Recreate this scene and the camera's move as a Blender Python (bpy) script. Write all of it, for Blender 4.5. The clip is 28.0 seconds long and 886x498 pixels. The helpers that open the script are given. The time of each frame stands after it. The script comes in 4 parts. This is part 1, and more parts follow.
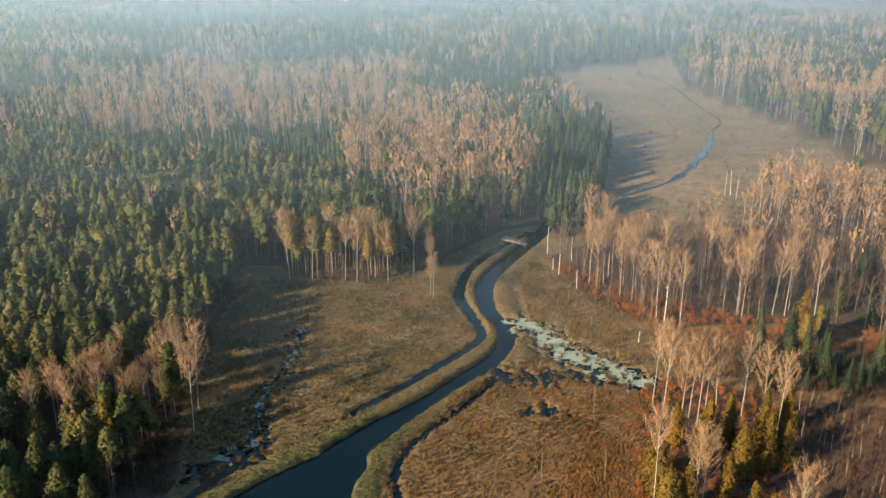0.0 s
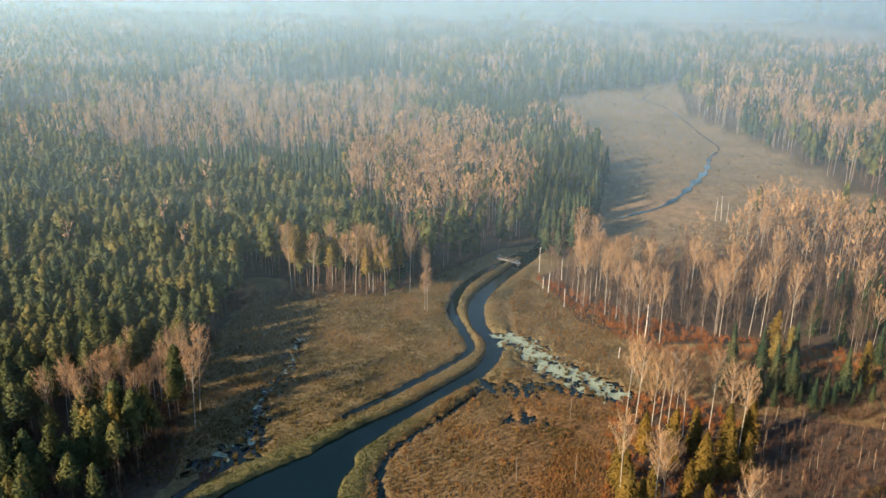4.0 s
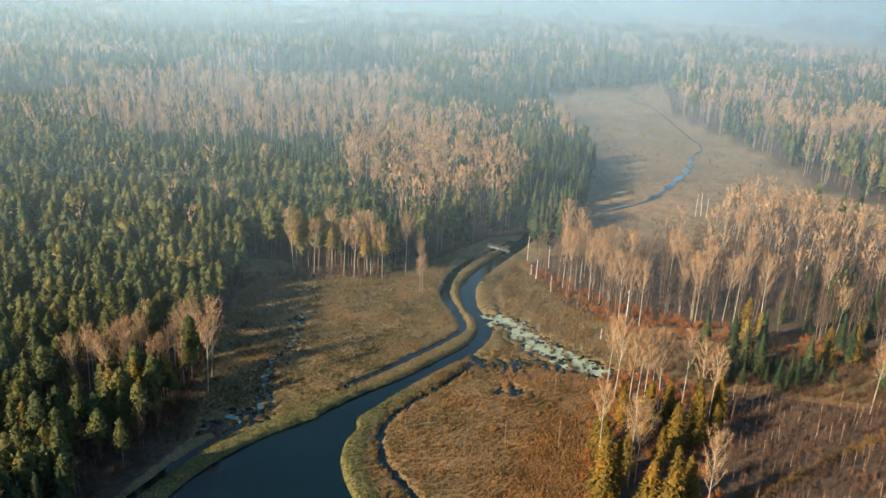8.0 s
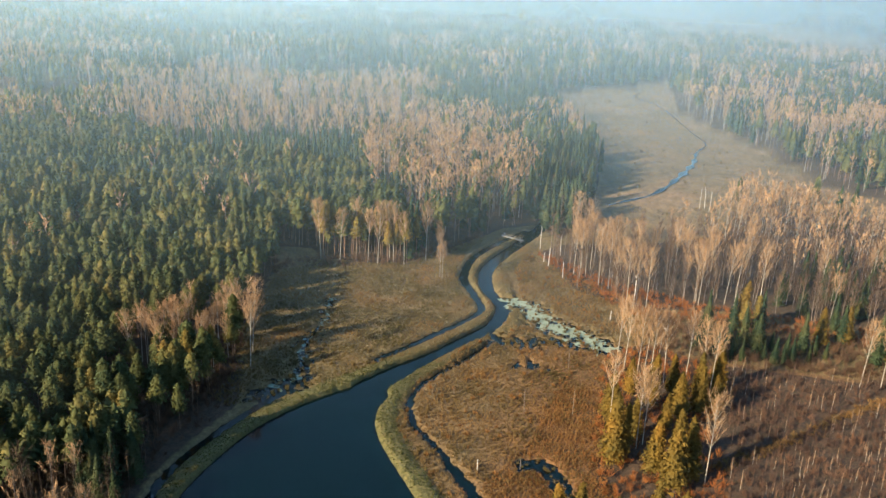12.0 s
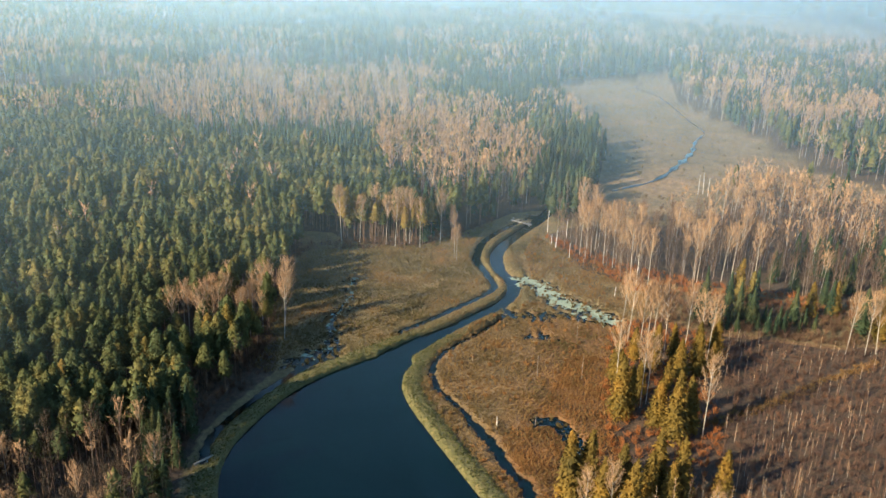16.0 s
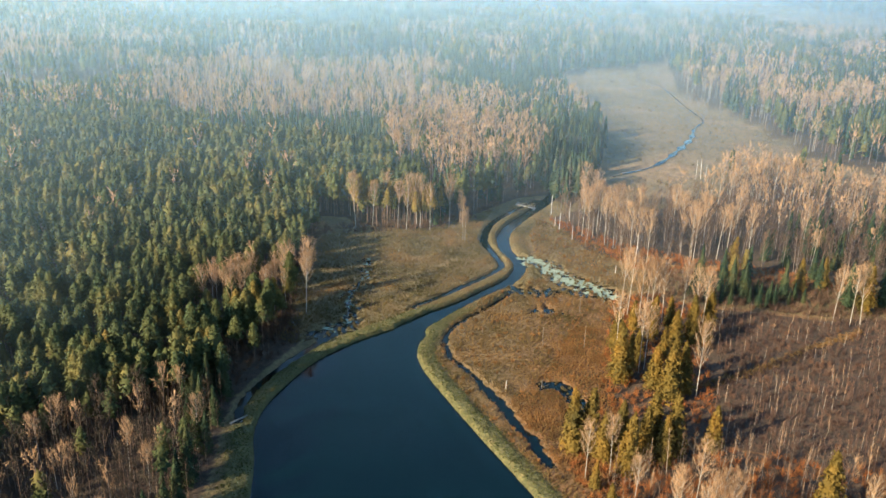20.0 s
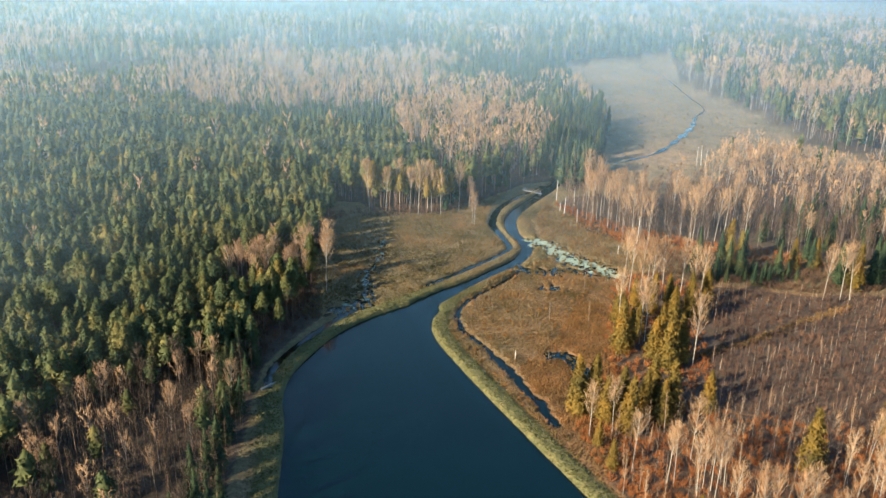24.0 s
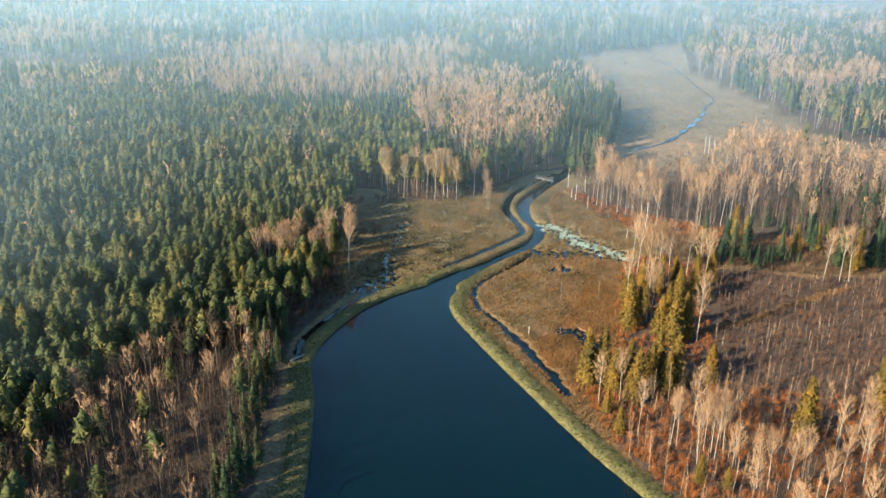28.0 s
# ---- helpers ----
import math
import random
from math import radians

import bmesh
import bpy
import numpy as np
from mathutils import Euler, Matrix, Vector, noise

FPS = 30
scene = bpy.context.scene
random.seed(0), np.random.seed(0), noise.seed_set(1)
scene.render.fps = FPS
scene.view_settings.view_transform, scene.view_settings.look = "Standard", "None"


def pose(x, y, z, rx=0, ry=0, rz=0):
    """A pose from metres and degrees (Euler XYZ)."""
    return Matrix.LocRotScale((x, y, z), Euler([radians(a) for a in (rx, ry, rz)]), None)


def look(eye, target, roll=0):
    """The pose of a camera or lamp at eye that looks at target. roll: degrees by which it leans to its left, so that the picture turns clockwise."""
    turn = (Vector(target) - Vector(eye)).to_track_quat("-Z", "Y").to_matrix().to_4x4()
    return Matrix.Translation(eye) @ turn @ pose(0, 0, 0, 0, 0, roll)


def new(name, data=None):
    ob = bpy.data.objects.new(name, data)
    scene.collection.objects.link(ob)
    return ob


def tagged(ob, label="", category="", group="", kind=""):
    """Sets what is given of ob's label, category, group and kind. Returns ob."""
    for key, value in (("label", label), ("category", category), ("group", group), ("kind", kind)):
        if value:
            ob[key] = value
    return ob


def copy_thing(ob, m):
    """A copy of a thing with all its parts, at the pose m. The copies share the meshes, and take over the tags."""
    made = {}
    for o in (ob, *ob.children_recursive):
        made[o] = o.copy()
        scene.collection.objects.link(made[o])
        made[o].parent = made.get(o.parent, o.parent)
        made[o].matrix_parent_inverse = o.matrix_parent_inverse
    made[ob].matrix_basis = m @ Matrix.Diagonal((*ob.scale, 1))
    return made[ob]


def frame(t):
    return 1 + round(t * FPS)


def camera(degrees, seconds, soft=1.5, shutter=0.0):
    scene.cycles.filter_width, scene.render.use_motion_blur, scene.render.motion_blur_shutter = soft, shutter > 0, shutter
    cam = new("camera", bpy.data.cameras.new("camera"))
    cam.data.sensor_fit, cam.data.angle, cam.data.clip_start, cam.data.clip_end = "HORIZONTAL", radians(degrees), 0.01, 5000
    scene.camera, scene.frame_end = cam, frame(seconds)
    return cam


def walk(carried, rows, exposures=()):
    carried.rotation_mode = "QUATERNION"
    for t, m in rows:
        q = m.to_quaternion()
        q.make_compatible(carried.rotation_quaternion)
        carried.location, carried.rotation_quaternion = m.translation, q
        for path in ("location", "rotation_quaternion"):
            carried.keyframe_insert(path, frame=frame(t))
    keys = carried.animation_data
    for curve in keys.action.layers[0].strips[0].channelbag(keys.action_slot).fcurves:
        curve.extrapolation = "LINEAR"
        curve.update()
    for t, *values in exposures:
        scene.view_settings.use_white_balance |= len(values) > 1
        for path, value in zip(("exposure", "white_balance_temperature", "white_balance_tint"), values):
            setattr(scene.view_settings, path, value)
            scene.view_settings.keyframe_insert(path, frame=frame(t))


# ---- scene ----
cam = camera(55.4, 28.0)
PATH = [
    (0, (-5.86, 85.106, 81.71), (-6.239, 86.95, 81.034), 0.1),
    (0.5, (-3.969, 83.612, 82.145), (-4.364, 85.454, 81.474), 0.1),
    (1, (-2.85, 82.638, 82.572), (-3.261, 84.479, 81.907), 0.1),
    (1.5, (-2.377, 81.835, 83.047), (-2.8, 83.675, 82.388), 0.4),
    (2, (-1.949, 80.975, 83.528), (-2.381, 82.815, 82.874), 0.7),
    (2.5, (-1.561, 79.841, 83.947), (-1.994, 81.683, 83.298), 0.8),
    (3, (-0.966, 78.669, 84.356), (-1.396, 80.514, 83.713), 1.1),
    (3.5, (-0.07, 77.117, 84.596), (-0.492, 78.965, 83.959), 1.1),
    (4, (0.578, 75.657, 84.836), (0.169, 77.51, 84.203), 1.1),
    (4.5, (0.907, 74.22, 84.891), (0.51, 76.076, 84.259), 1.3),
    (6.5, (1.104, 67.656, 86.029), (0.729, 69.512, 85.387), 2.2),
    (7, (0.989, 65.863, 86.196), (0.615, 67.72, 85.553), 2.4),
    (7.5, (0.931, 64.11, 86.298), (0.558, 65.967, 85.655), 2.5),
    (8, (0.899, 61.942, 86.673), (0.526, 63.798, 86.03), 2.7),
    (8.5, (0.885, 60.144, 86.822), (0.512, 62.001, 86.18), 2.6),
    (9, (0.889, 58.02, 87.116), (0.516, 59.877, 86.473), 2.7),
    (9.5, (0.749, 56.014, 87.371), (0.376, 57.871, 86.728), 2.7),
    (10, (0.652, 54.081, 87.648), (0.277, 55.936, 87.003), 2.7),
    (10.5, (0.398, 51.88, 87.893), (0.022, 53.736, 87.248), 2.7),
    (11, (0.473, 49.985, 88.151), (0.093, 51.84, 87.506), 2.7),
    (11.5, (0.233, 47.865, 88.319), (-0.149, 49.719, 87.672), 2.8),
    (12, (0.011, 45.777, 88.517), (-0.372, 47.63, 87.87), 2.7),
    (12.5, (-0.197, 43.533, 88.715), (-0.58, 45.386, 88.068), 2.7),
    (14.5, (-0.727, 34.693, 89.977), (-1.107, 36.544, 89.321), 2.5),
    (15, (-0.625, 32.53, 90.137), (-1.006, 34.38, 89.479), 2.4),
    (15.5, (-0.56, 30.798, 90.289), (-0.943, 32.647, 89.629), 2.3),
    (16, (-0.749, 28.896, 90.613), (-1.131, 30.744, 89.95), 2.3),
    (16.5, (-0.706, 27.073, 90.882), (-1.089, 28.919, 90.216), 2.3),
    (17, (-0.457, 25.031, 91.155), (-0.842, 26.876, 90.486), 2.2),
    (17.5, (-0.376, 23.232, 91.359), (-0.76, 25.077, 90.688), 2.1),
    (18, (-0.144, 21.534, 91.462), (-0.529, 23.378, 90.789), 2.0),
    (18.5, (0.141, 20.012, 91.506), (-0.245, 21.855, 90.832), 1.8),
    (19, (0.118, 18.018, 91.884), (-0.266, 19.861, 91.207), 1.9),
    (19.5, (0.3, 16.212, 91.93), (-0.086, 18.054, 91.253), 1.8),
    (20, (0.309, 14.358, 92.228), (-0.078, 16.198, 91.547), 1.8),
    (20.5, (0.461, 12.761, 92.361), (0.073, 14.6, 91.677), 1.8),
    (21, (0.45, 11.035, 92.585), (0.061, 12.874, 91.899), 1.7),
    (21.5, (0.526, 9.414, 92.778), (0.137, 11.251, 92.089), 1.7),
    (23.5, (1.143, 2.507, 93.617), (0.749, 4.34, 92.919), 1.5),
    (24, (1.118, 0.736, 93.961), (0.723, 2.567, 93.261), 1.5),
    (24.5, (1.253, -0.96, 94.065), (0.855, 0.87, 93.363), 1.5),
    (25, (1.081, -2.621, 94.39), (0.683, -0.792, 93.685), 1.5),
    (25.5, (1.659, -4.16, 94.69), (1.257, -2.332, 93.983), 1.4),
    (26, (1.508, -5.873, 94.908), (1.106, -4.047, 94.198), 1.5),
    (26.5, (1.784, -7.197, 95.164), (1.378, -5.373, 94.451), 1.4),
    (27, (2.009, -8.806, 95.287), (1.598, -6.983, 94.573), 1.4),
    (27.5, (2.241, -10.057, 95.522), (1.826, -8.237, 94.805), 1.4),
    (28, (2.091, -11.567, 95.831), (1.673, -9.749, 95.112), 1.3),
]
walk(cam, [(t, look(eye, target, roll)) for t, eye, target, roll in PATH], [(0.0, 0.52, 5680, 0), (6.0, 0.62, 5620, -2), (18.0, 0.86, 5300, -5), (28.0, 1.04, 5080, -6)])

# ---- light ----
world = bpy.data.worlds.new("sky")
scene.world = world
world.use_nodes = True
wn = world.node_tree.nodes
wl = world.node_tree.links
SUN_ELEV, SUN_FROM = 23.0, (-0.68, -0.73)
sky = wn.new("ShaderNodeTexSky")
sky.sky_type = "NISHITA"
sky.sun_disc = False
sky.sun_elevation = radians(SUN_ELEV)
sky.sun_rotation = math.atan2(SUN_FROM[0], SUN_FROM[1])
sky.air_density, sky.dust_density, sky.ozone_density = 1.0, 1.0, 2.2
wn["Background"].inputs[1].default_value = 0.115
wl.new(sky.outputs[0], wn["Background"].inputs[0])
lamp = bpy.data.lights.new("sun", "SUN")
lamp.energy, lamp.angle, lamp.color = 7.6, radians(1.0), (1.0, 0.69, 0.41)
sun = new("sun", lamp)
e = radians(SUN_ELEV)
sun.matrix_world = look((SUN_FROM[0] * 300, SUN_FROM[1] * 300, 300 * math.tan(e) + 20), (0, 0, 20))

# ---- materials ----


def nodes_of(name):
    m = bpy.data.materials.new(name)
    m.use_nodes = True
    nt = m.node_tree
    return m, nt, nt.nodes["Principled BSDF"]


def tex(nt, scale, detail=3.0, rough=0.6):
    g = nt.nodes.new("ShaderNodeNewGeometry")
    n = nt.nodes.new("ShaderNodeTexNoise")
    n.inputs["Scale"].default_value = scale
    n.inputs["Detail"].default_value = detail
    n.inputs["Roughness"].default_value = rough
    nt.links.new(g.outputs["Position"], n.inputs["Vector"])
    return n.outputs["Fac"]


def ramp(nt, fac, stops):
    r = nt.nodes.new("ShaderNodeValToRGB")
    el = r.color_ramp.elements
    while len(el) < len(stops):
        el.new(0.5)
    for e_, (p, c) in zip(el, stops):
        e_.position, e_.color = p, (*c, 1)
    nt.links.new(fac, r.inputs[0])
    return r.outputs[0]


def mix(nt, fac, a, b, how="MIX"):
    m = nt.nodes.new("ShaderNodeMix")
    m.data_type, m.blend_type = "RGBA", how
    for sock, v in ((m.inputs[0], fac), (m.inputs[6], a), (m.inputs[7], b)):
        if isinstance(v, (int, float)):
            sock.default_value = v
        elif isinstance(v, tuple):
            sock.default_value = (*v, 1)
        else:
            nt.links.new(v, sock)
    return m.outputs[2]


def calc(nt, op, a, b=0.0, clamp=False):
    m = nt.nodes.new("ShaderNodeMath")
    m.operation, m.use_clamp = op, clamp
    for sock, v in zip(m.inputs, (a, b)):
        if isinstance(v, (int, float)):
            sock.default_value = v
        else:
            nt.links.new(v, sock)
    return m.outputs[0]


def leafy(name, dark, light, warm, through_light=0.25, scale=0.16):
    """Foliage or twigs: tone changes from tree to tree and from spray to spray."""
    m, nt, b = nodes_of(name)
    g = nt.nodes.new("ShaderNodeNewGeometry")
    base = ramp(nt, tex(nt, scale, 2), [(0.30, dark), (0.52, light), (0.72, warm)])
    isl = ramp(nt, g.outputs["Random Per Island"], [(0.0, (0.82, 0.82, 0.82)), (1.0, (1.18, 1.17, 1.14))])
    col = mix(nt, 1.0, base, isl, "MULTIPLY")
    nt.links.new(col, b.inputs["Base Color"])
    b.inputs["Roughness"].default_value = 0.75
    b.inputs["Specular IOR Level"].default_value = 0.2
    tr = nt.nodes.new("ShaderNodeBsdfTranslucent")
    nt.links.new(col, tr.inputs[0])
    ms = nt.nodes.new("ShaderNodeMixShader")
    ms.inputs[0].default_value = through_light
    nt.links.new(b.outputs[0], ms.inputs[1])
    nt.links.new(tr.outputs[0], ms.inputs[2])
    nt.links.new(ms.outputs[0], nt.nodes["Material Output"].inputs[0])
    return m


def bark(name, dark, light, scale=2.0, marks=None):
    m, nt, b = nodes_of(name)
    col = ramp(nt, tex(nt, scale, 4), [(0.35, dark), (0.6, light)])
    if marks:
        g = nt.nodes.new("ShaderNodeNewGeometry")
        mp = nt.nodes.new("ShaderNodeMapping")
        mp.inputs["Scale"].default_value = (1.5, 1.5, 5.0)
        nt.links.new(g.outputs["Position"], mp.inputs[0])
        n = nt.nodes.new("ShaderNodeTexNoise")
        n.inputs["Scale"].default_value = 1.6
        nt.links.new(mp.outputs[0], n.inputs["Vector"])
        f = ramp(nt, n.outputs["Fac"], [(0.60, (0, 0, 0)), (0.68, (1, 1, 1))])
        col = mix(nt, f, col, marks)
    nt.links.new(col, b.inputs["Base Color"])
    b.inputs["Roughness"].default_value = 0.85
    return m


M_PINE = leafy("pine_needles", (0.045, 0.062, 0.026), (0.092, 0.1, 0.034), (0.175, 0.14, 0.04), scale=0.11)
M_SPRUCE = leafy("spruce_needles", (0.022, 0.042, 0.024), (0.05, 0.068, 0.03), (0.1, 0.095, 0.035))
# spruce needles again, with the low sun's gold put into the colour
M_SUN_GOLD = leafy("sun_gold_spruce_needles", (0.075, 0.06, 0.014), (0.155, 0.102, 0.018), (0.26, 0.145, 0.022))
M_SAPLING = leafy("reddish_sapling_twigs", (0.08, 0.052, 0.042), (0.125, 0.076, 0.055), (0.21, 0.116, 0.07), 0.15)
M_RUSTREED = leafy("rusty_reed", (0.17, 0.10, 0.04), (0.27, 0.14, 0.05), (0.36, 0.18, 0.06), 0.3, 0.12)
M_MIDREED = leafy("brown_reed", (0.125, 0.095, 0.036), (0.215, 0.14, 0.055), (0.32, 0.18, 0.066), 0.3, 0.08)
# gold of the larches, and sunlight painted on the edge pines
M_LARCH_SUNLIT_PINE = leafy("larch_and_sunlit_pine_needles", (0.13, 0.105, 0.028), (0.2, 0.15, 0.036), (0.27, 0.175, 0.045))
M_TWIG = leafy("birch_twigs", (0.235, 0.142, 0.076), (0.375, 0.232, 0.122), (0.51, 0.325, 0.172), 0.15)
M_ALDER = leafy("alder_twigs", (0.075, 0.048, 0.034), (0.122, 0.075, 0.048), (0.19, 0.112, 0.064), 0.15)
# brown twigs darkened for the shade inside the thicket
M_SHADED_TWIG = leafy("shaded_thicket_twigs", (0.03, 0.025, 0.017), (0.052, 0.039, 0.025), (0.08, 0.055, 0.033), 0.1)
M_SHRUB = leafy("shrub_twigs", (0.17, 0.07, 0.024), (0.29, 0.112, 0.034), (0.39, 0.165, 0.05), 0.2, 0.3)
M_REED = leafy("dry_reed", (0.115, 0.098, 0.036), (0.19, 0.142, 0.058), (0.3, 0.175, 0.07), 0.3, 0.07)
M_GRASS = leafy("bank_grass", (0.072, 0.082, 0.024), (0.118, 0.122, 0.034), (0.175, 0.155, 0.05), 0.3, 0.4)
M_BIRCHBARK = bark("birch_bark", (0.30, 0.26, 0.21), (0.46, 0.41, 0.34), 1.2, (0.10, 0.085, 0.075))
M_PINEBARK = bark("pine_bark", (0.11, 0.075, 0.055), (0.26, 0.16, 0.10), 1.5)
M_GREYBARK = bark("grey_bark", (0.13, 0.10, 0.08), (0.28, 0.22, 0.17), 1.5)
M_DEADWOOD = bark("bleached_wood", (0.42, 0.38, 0.33), (0.68, 0.63, 0.56), 2.0)
M_PLANK = bark("weathered_planks", (0.22, 0.20, 0.175), (0.38, 0.35, 0.31), 3.0)

# ground: reed marsh, dike turf and forest litter, mixed by where they grow
M_GROUND, nt, b = nodes_of("marsh_ground")


def attr(nt, name):
    a = nt.nodes.new("ShaderNodeAttribute")
    a.attribute_name = name
    return a.outputs["Fac"]


marsh = ramp(nt, tex(nt, 0.09, 6, 0.7), [(0.30, (0.12, 0.10, 0.042)), (0.48, (0.19, 0.145, 0.068)), (0.66, (0.25, 0.17, 0.08)), (0.8, (0.16, 0.14, 0.06))])
fine = ramp(nt, tex(nt, 1.7, 5, 0.75), [(0.3, (0.45, 0.45, 0.45)), (0.7, (1.45, 1.4, 1.3))])
marsh = mix(nt, 1.0, marsh, fine, "MULTIPLY")
turf = ramp(nt, tex(nt, 0.5, 5, 0.7), [(0.3, (0.085, 0.087, 0.03)), (0.55, (0.14, 0.128, 0.044)), (0.75, (0.20, 0.155, 0.064))])
turf = mix(nt, 1.0, turf, fine, "MULTIPLY")
litter = ramp(nt, tex(nt, 0.35, 6, 0.7), [(0.3, (0.045, 0.034, 0.024)), (0.55, (0.085, 0.056, 0.038)), (0.75, (0.13, 0.075, 0.046))])
litter = mix(nt, 1.0, litter, fine, "MULTIPLY")
edge = calc(nt, "MULTIPLY", calc(nt, "SUBTRACT", tex(nt, 0.8, 4), 0.5), 0.9)
f1 = calc(nt, "ADD", attr(nt, "woods"), edge, True)
f2 = calc(nt, "ADD", attr(nt, "dike"), edge, True)
f3 = calc(nt, "ADD", attr(nt, "mud"), edge, True)
pale = ramp(nt, tex(nt, 0.02, 6, 0.7), [(0.3, (0.14, 0.11, 0.062)), (0.5, (0.22, 0.165, 0.092)), (0.72, (0.32, 0.20, 0.11))])
speck = ramp(nt, tex(nt, 0.35, 6, 0.8), [(0.35, (0.6, 0.6, 0.6)), (0.65, (1.3, 1.27, 1.2))])
pale = mix(nt, 1.0, pale, speck, "MULTIPLY")
rust = ramp(nt, tex(nt, 0.16, 5, 0.7), [(0.3, (0.13, 0.075, 0.03)), (0.55, (0.22, 0.115, 0.045)), (0.75, (0.29, 0.15, 0.06))])
rust = mix(nt, 1.0, rust, fine, "MULTIPLY")
f0 = calc(nt, "ADD", attr(nt, "rust"), edge, True)
marsh = mix(nt, f0, marsh, rust)
col = mix(nt, attr(nt, "far_meadow"), marsh, pale)
col = mix(nt, f1, col, litter)
col = mix(nt, f2, col, turf)
col = mix(nt, f3, col, (0.035, 0.028, 0.02))
nt.links.new(col, b.inputs["Base Color"])
b.inputs["Roughness"].default_value = 0.95
bump = nt.nodes.new("ShaderNodeBump")
bump.inputs["Strength"].default_value = 0.9
bump.inputs["Distance"].default_value = 0.5
nt.links.new(tex(nt, 1.4, 5, 0.75), bump.inputs["Height"])
nt.links.new(bump.outputs[0], b.inputs["Normal"])

M_WATER, nt, b = nodes_of("still_dark_water")
nt.links.new(ramp(nt, tex(nt, 0.03, 4), [(0.35, (0.001, 0.006, 0.008)), (0.65, (0.0015, 0.009, 0.011))]), b.inputs["Base Color"])
b.inputs["Roughness"].default_value = 0.06
b.inputs["IOR"].default_value = 1.33
b.inputs["Specular IOR Level"].default_value = 0.5
bump = nt.nodes.new("ShaderNodeBump")
bump.inputs["Strength"].default_value = 0.06
bump.inputs["Distance"].default_value = 0.1
nt.links.new(tex(nt, 1.1, 3), bump.inputs["Height"])
nt.links.new(bump.outputs[0], b.inputs["Normal"])

M_WEED, nt, b = nodes_of("pale_pondweed")
nt.links.new(ramp(nt, tex(nt, 1.3, 5, 0.7), [(0.3, (0.17, 0.22, 0.15)), (0.5, (0.30, 0.35, 0.25)), (0.7, (0.40, 0.44, 0.34))]), b.inputs["Base Color"])
b.inputs["Roughness"].default_value = 0.6

# distance haze as thin see-through sheets, clear at the ground and thicker above
M_HAZE = []
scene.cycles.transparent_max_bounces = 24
HAZE_AT = (135, 160, 185, 210, 235, 255, 280, 310, 345, 385, 430, 480, 545, 620, 710, 820, 960, 1150, 1450, 1900)
for before, far, after in zip((110,) + HAZE_AT, HAZE_AT, HAZE_AT[1:] + (2300,)):
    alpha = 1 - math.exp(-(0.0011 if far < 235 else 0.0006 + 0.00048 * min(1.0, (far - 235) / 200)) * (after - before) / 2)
    m, nt, b = nodes_of("haze_sheet")
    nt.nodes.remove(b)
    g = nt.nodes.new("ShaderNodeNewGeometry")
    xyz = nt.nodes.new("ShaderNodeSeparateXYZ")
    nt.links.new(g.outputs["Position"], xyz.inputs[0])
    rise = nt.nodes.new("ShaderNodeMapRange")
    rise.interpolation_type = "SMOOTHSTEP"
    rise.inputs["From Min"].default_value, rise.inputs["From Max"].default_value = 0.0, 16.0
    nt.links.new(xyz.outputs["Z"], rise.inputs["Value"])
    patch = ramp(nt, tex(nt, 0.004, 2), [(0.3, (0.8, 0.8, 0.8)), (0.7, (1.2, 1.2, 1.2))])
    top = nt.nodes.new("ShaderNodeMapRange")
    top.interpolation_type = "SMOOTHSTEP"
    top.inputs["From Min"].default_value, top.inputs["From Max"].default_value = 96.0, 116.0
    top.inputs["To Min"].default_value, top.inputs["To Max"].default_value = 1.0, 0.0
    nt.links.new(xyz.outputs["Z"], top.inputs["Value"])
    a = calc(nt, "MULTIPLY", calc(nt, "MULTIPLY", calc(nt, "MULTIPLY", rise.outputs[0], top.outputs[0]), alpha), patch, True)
    # near sheets only over the western wood, added to pale it with haze
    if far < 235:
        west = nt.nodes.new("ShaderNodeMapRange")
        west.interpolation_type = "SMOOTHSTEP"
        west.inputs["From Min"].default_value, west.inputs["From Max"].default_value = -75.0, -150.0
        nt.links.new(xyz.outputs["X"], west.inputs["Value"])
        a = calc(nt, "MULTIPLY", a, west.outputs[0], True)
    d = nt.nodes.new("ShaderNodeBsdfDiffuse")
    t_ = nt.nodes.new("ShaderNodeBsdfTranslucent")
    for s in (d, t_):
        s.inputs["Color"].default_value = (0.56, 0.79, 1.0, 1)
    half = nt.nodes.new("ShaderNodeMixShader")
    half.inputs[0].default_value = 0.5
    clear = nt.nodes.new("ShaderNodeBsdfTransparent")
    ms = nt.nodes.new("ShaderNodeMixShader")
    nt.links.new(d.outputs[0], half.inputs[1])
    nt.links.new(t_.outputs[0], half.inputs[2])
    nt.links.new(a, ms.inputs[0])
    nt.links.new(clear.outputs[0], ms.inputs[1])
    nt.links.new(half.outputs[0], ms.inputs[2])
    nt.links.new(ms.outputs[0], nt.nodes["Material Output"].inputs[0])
    M_HAZE.append(m)

# ---- plan of the place ----
rng = np.random.default_rng(7)


def spline(points, step=1.0):
    """A smooth line through points, as an array of x, y."""
    p = np.array(points, float)
    p = np.vstack([2 * p[0] - p[1], p, 2 * p[-1] - p[-2]])
    out = []
    for a, b_, c, d_ in zip(p, p[1:], p[2:], p[3:]):
        n = max(2, int(np.linalg.norm(c - b_) / step))
        u = np.arange(n)[:, None] / n
        out.append(0.5 * (2 * b_ + (c - a) * u + (2 * a - 5 * b_ + 4 * c - d_) * u**2 + (3 * b_ - a - 3 * c + d_) * u**3))
    return np.vstack(out + [p[-2:-1]])


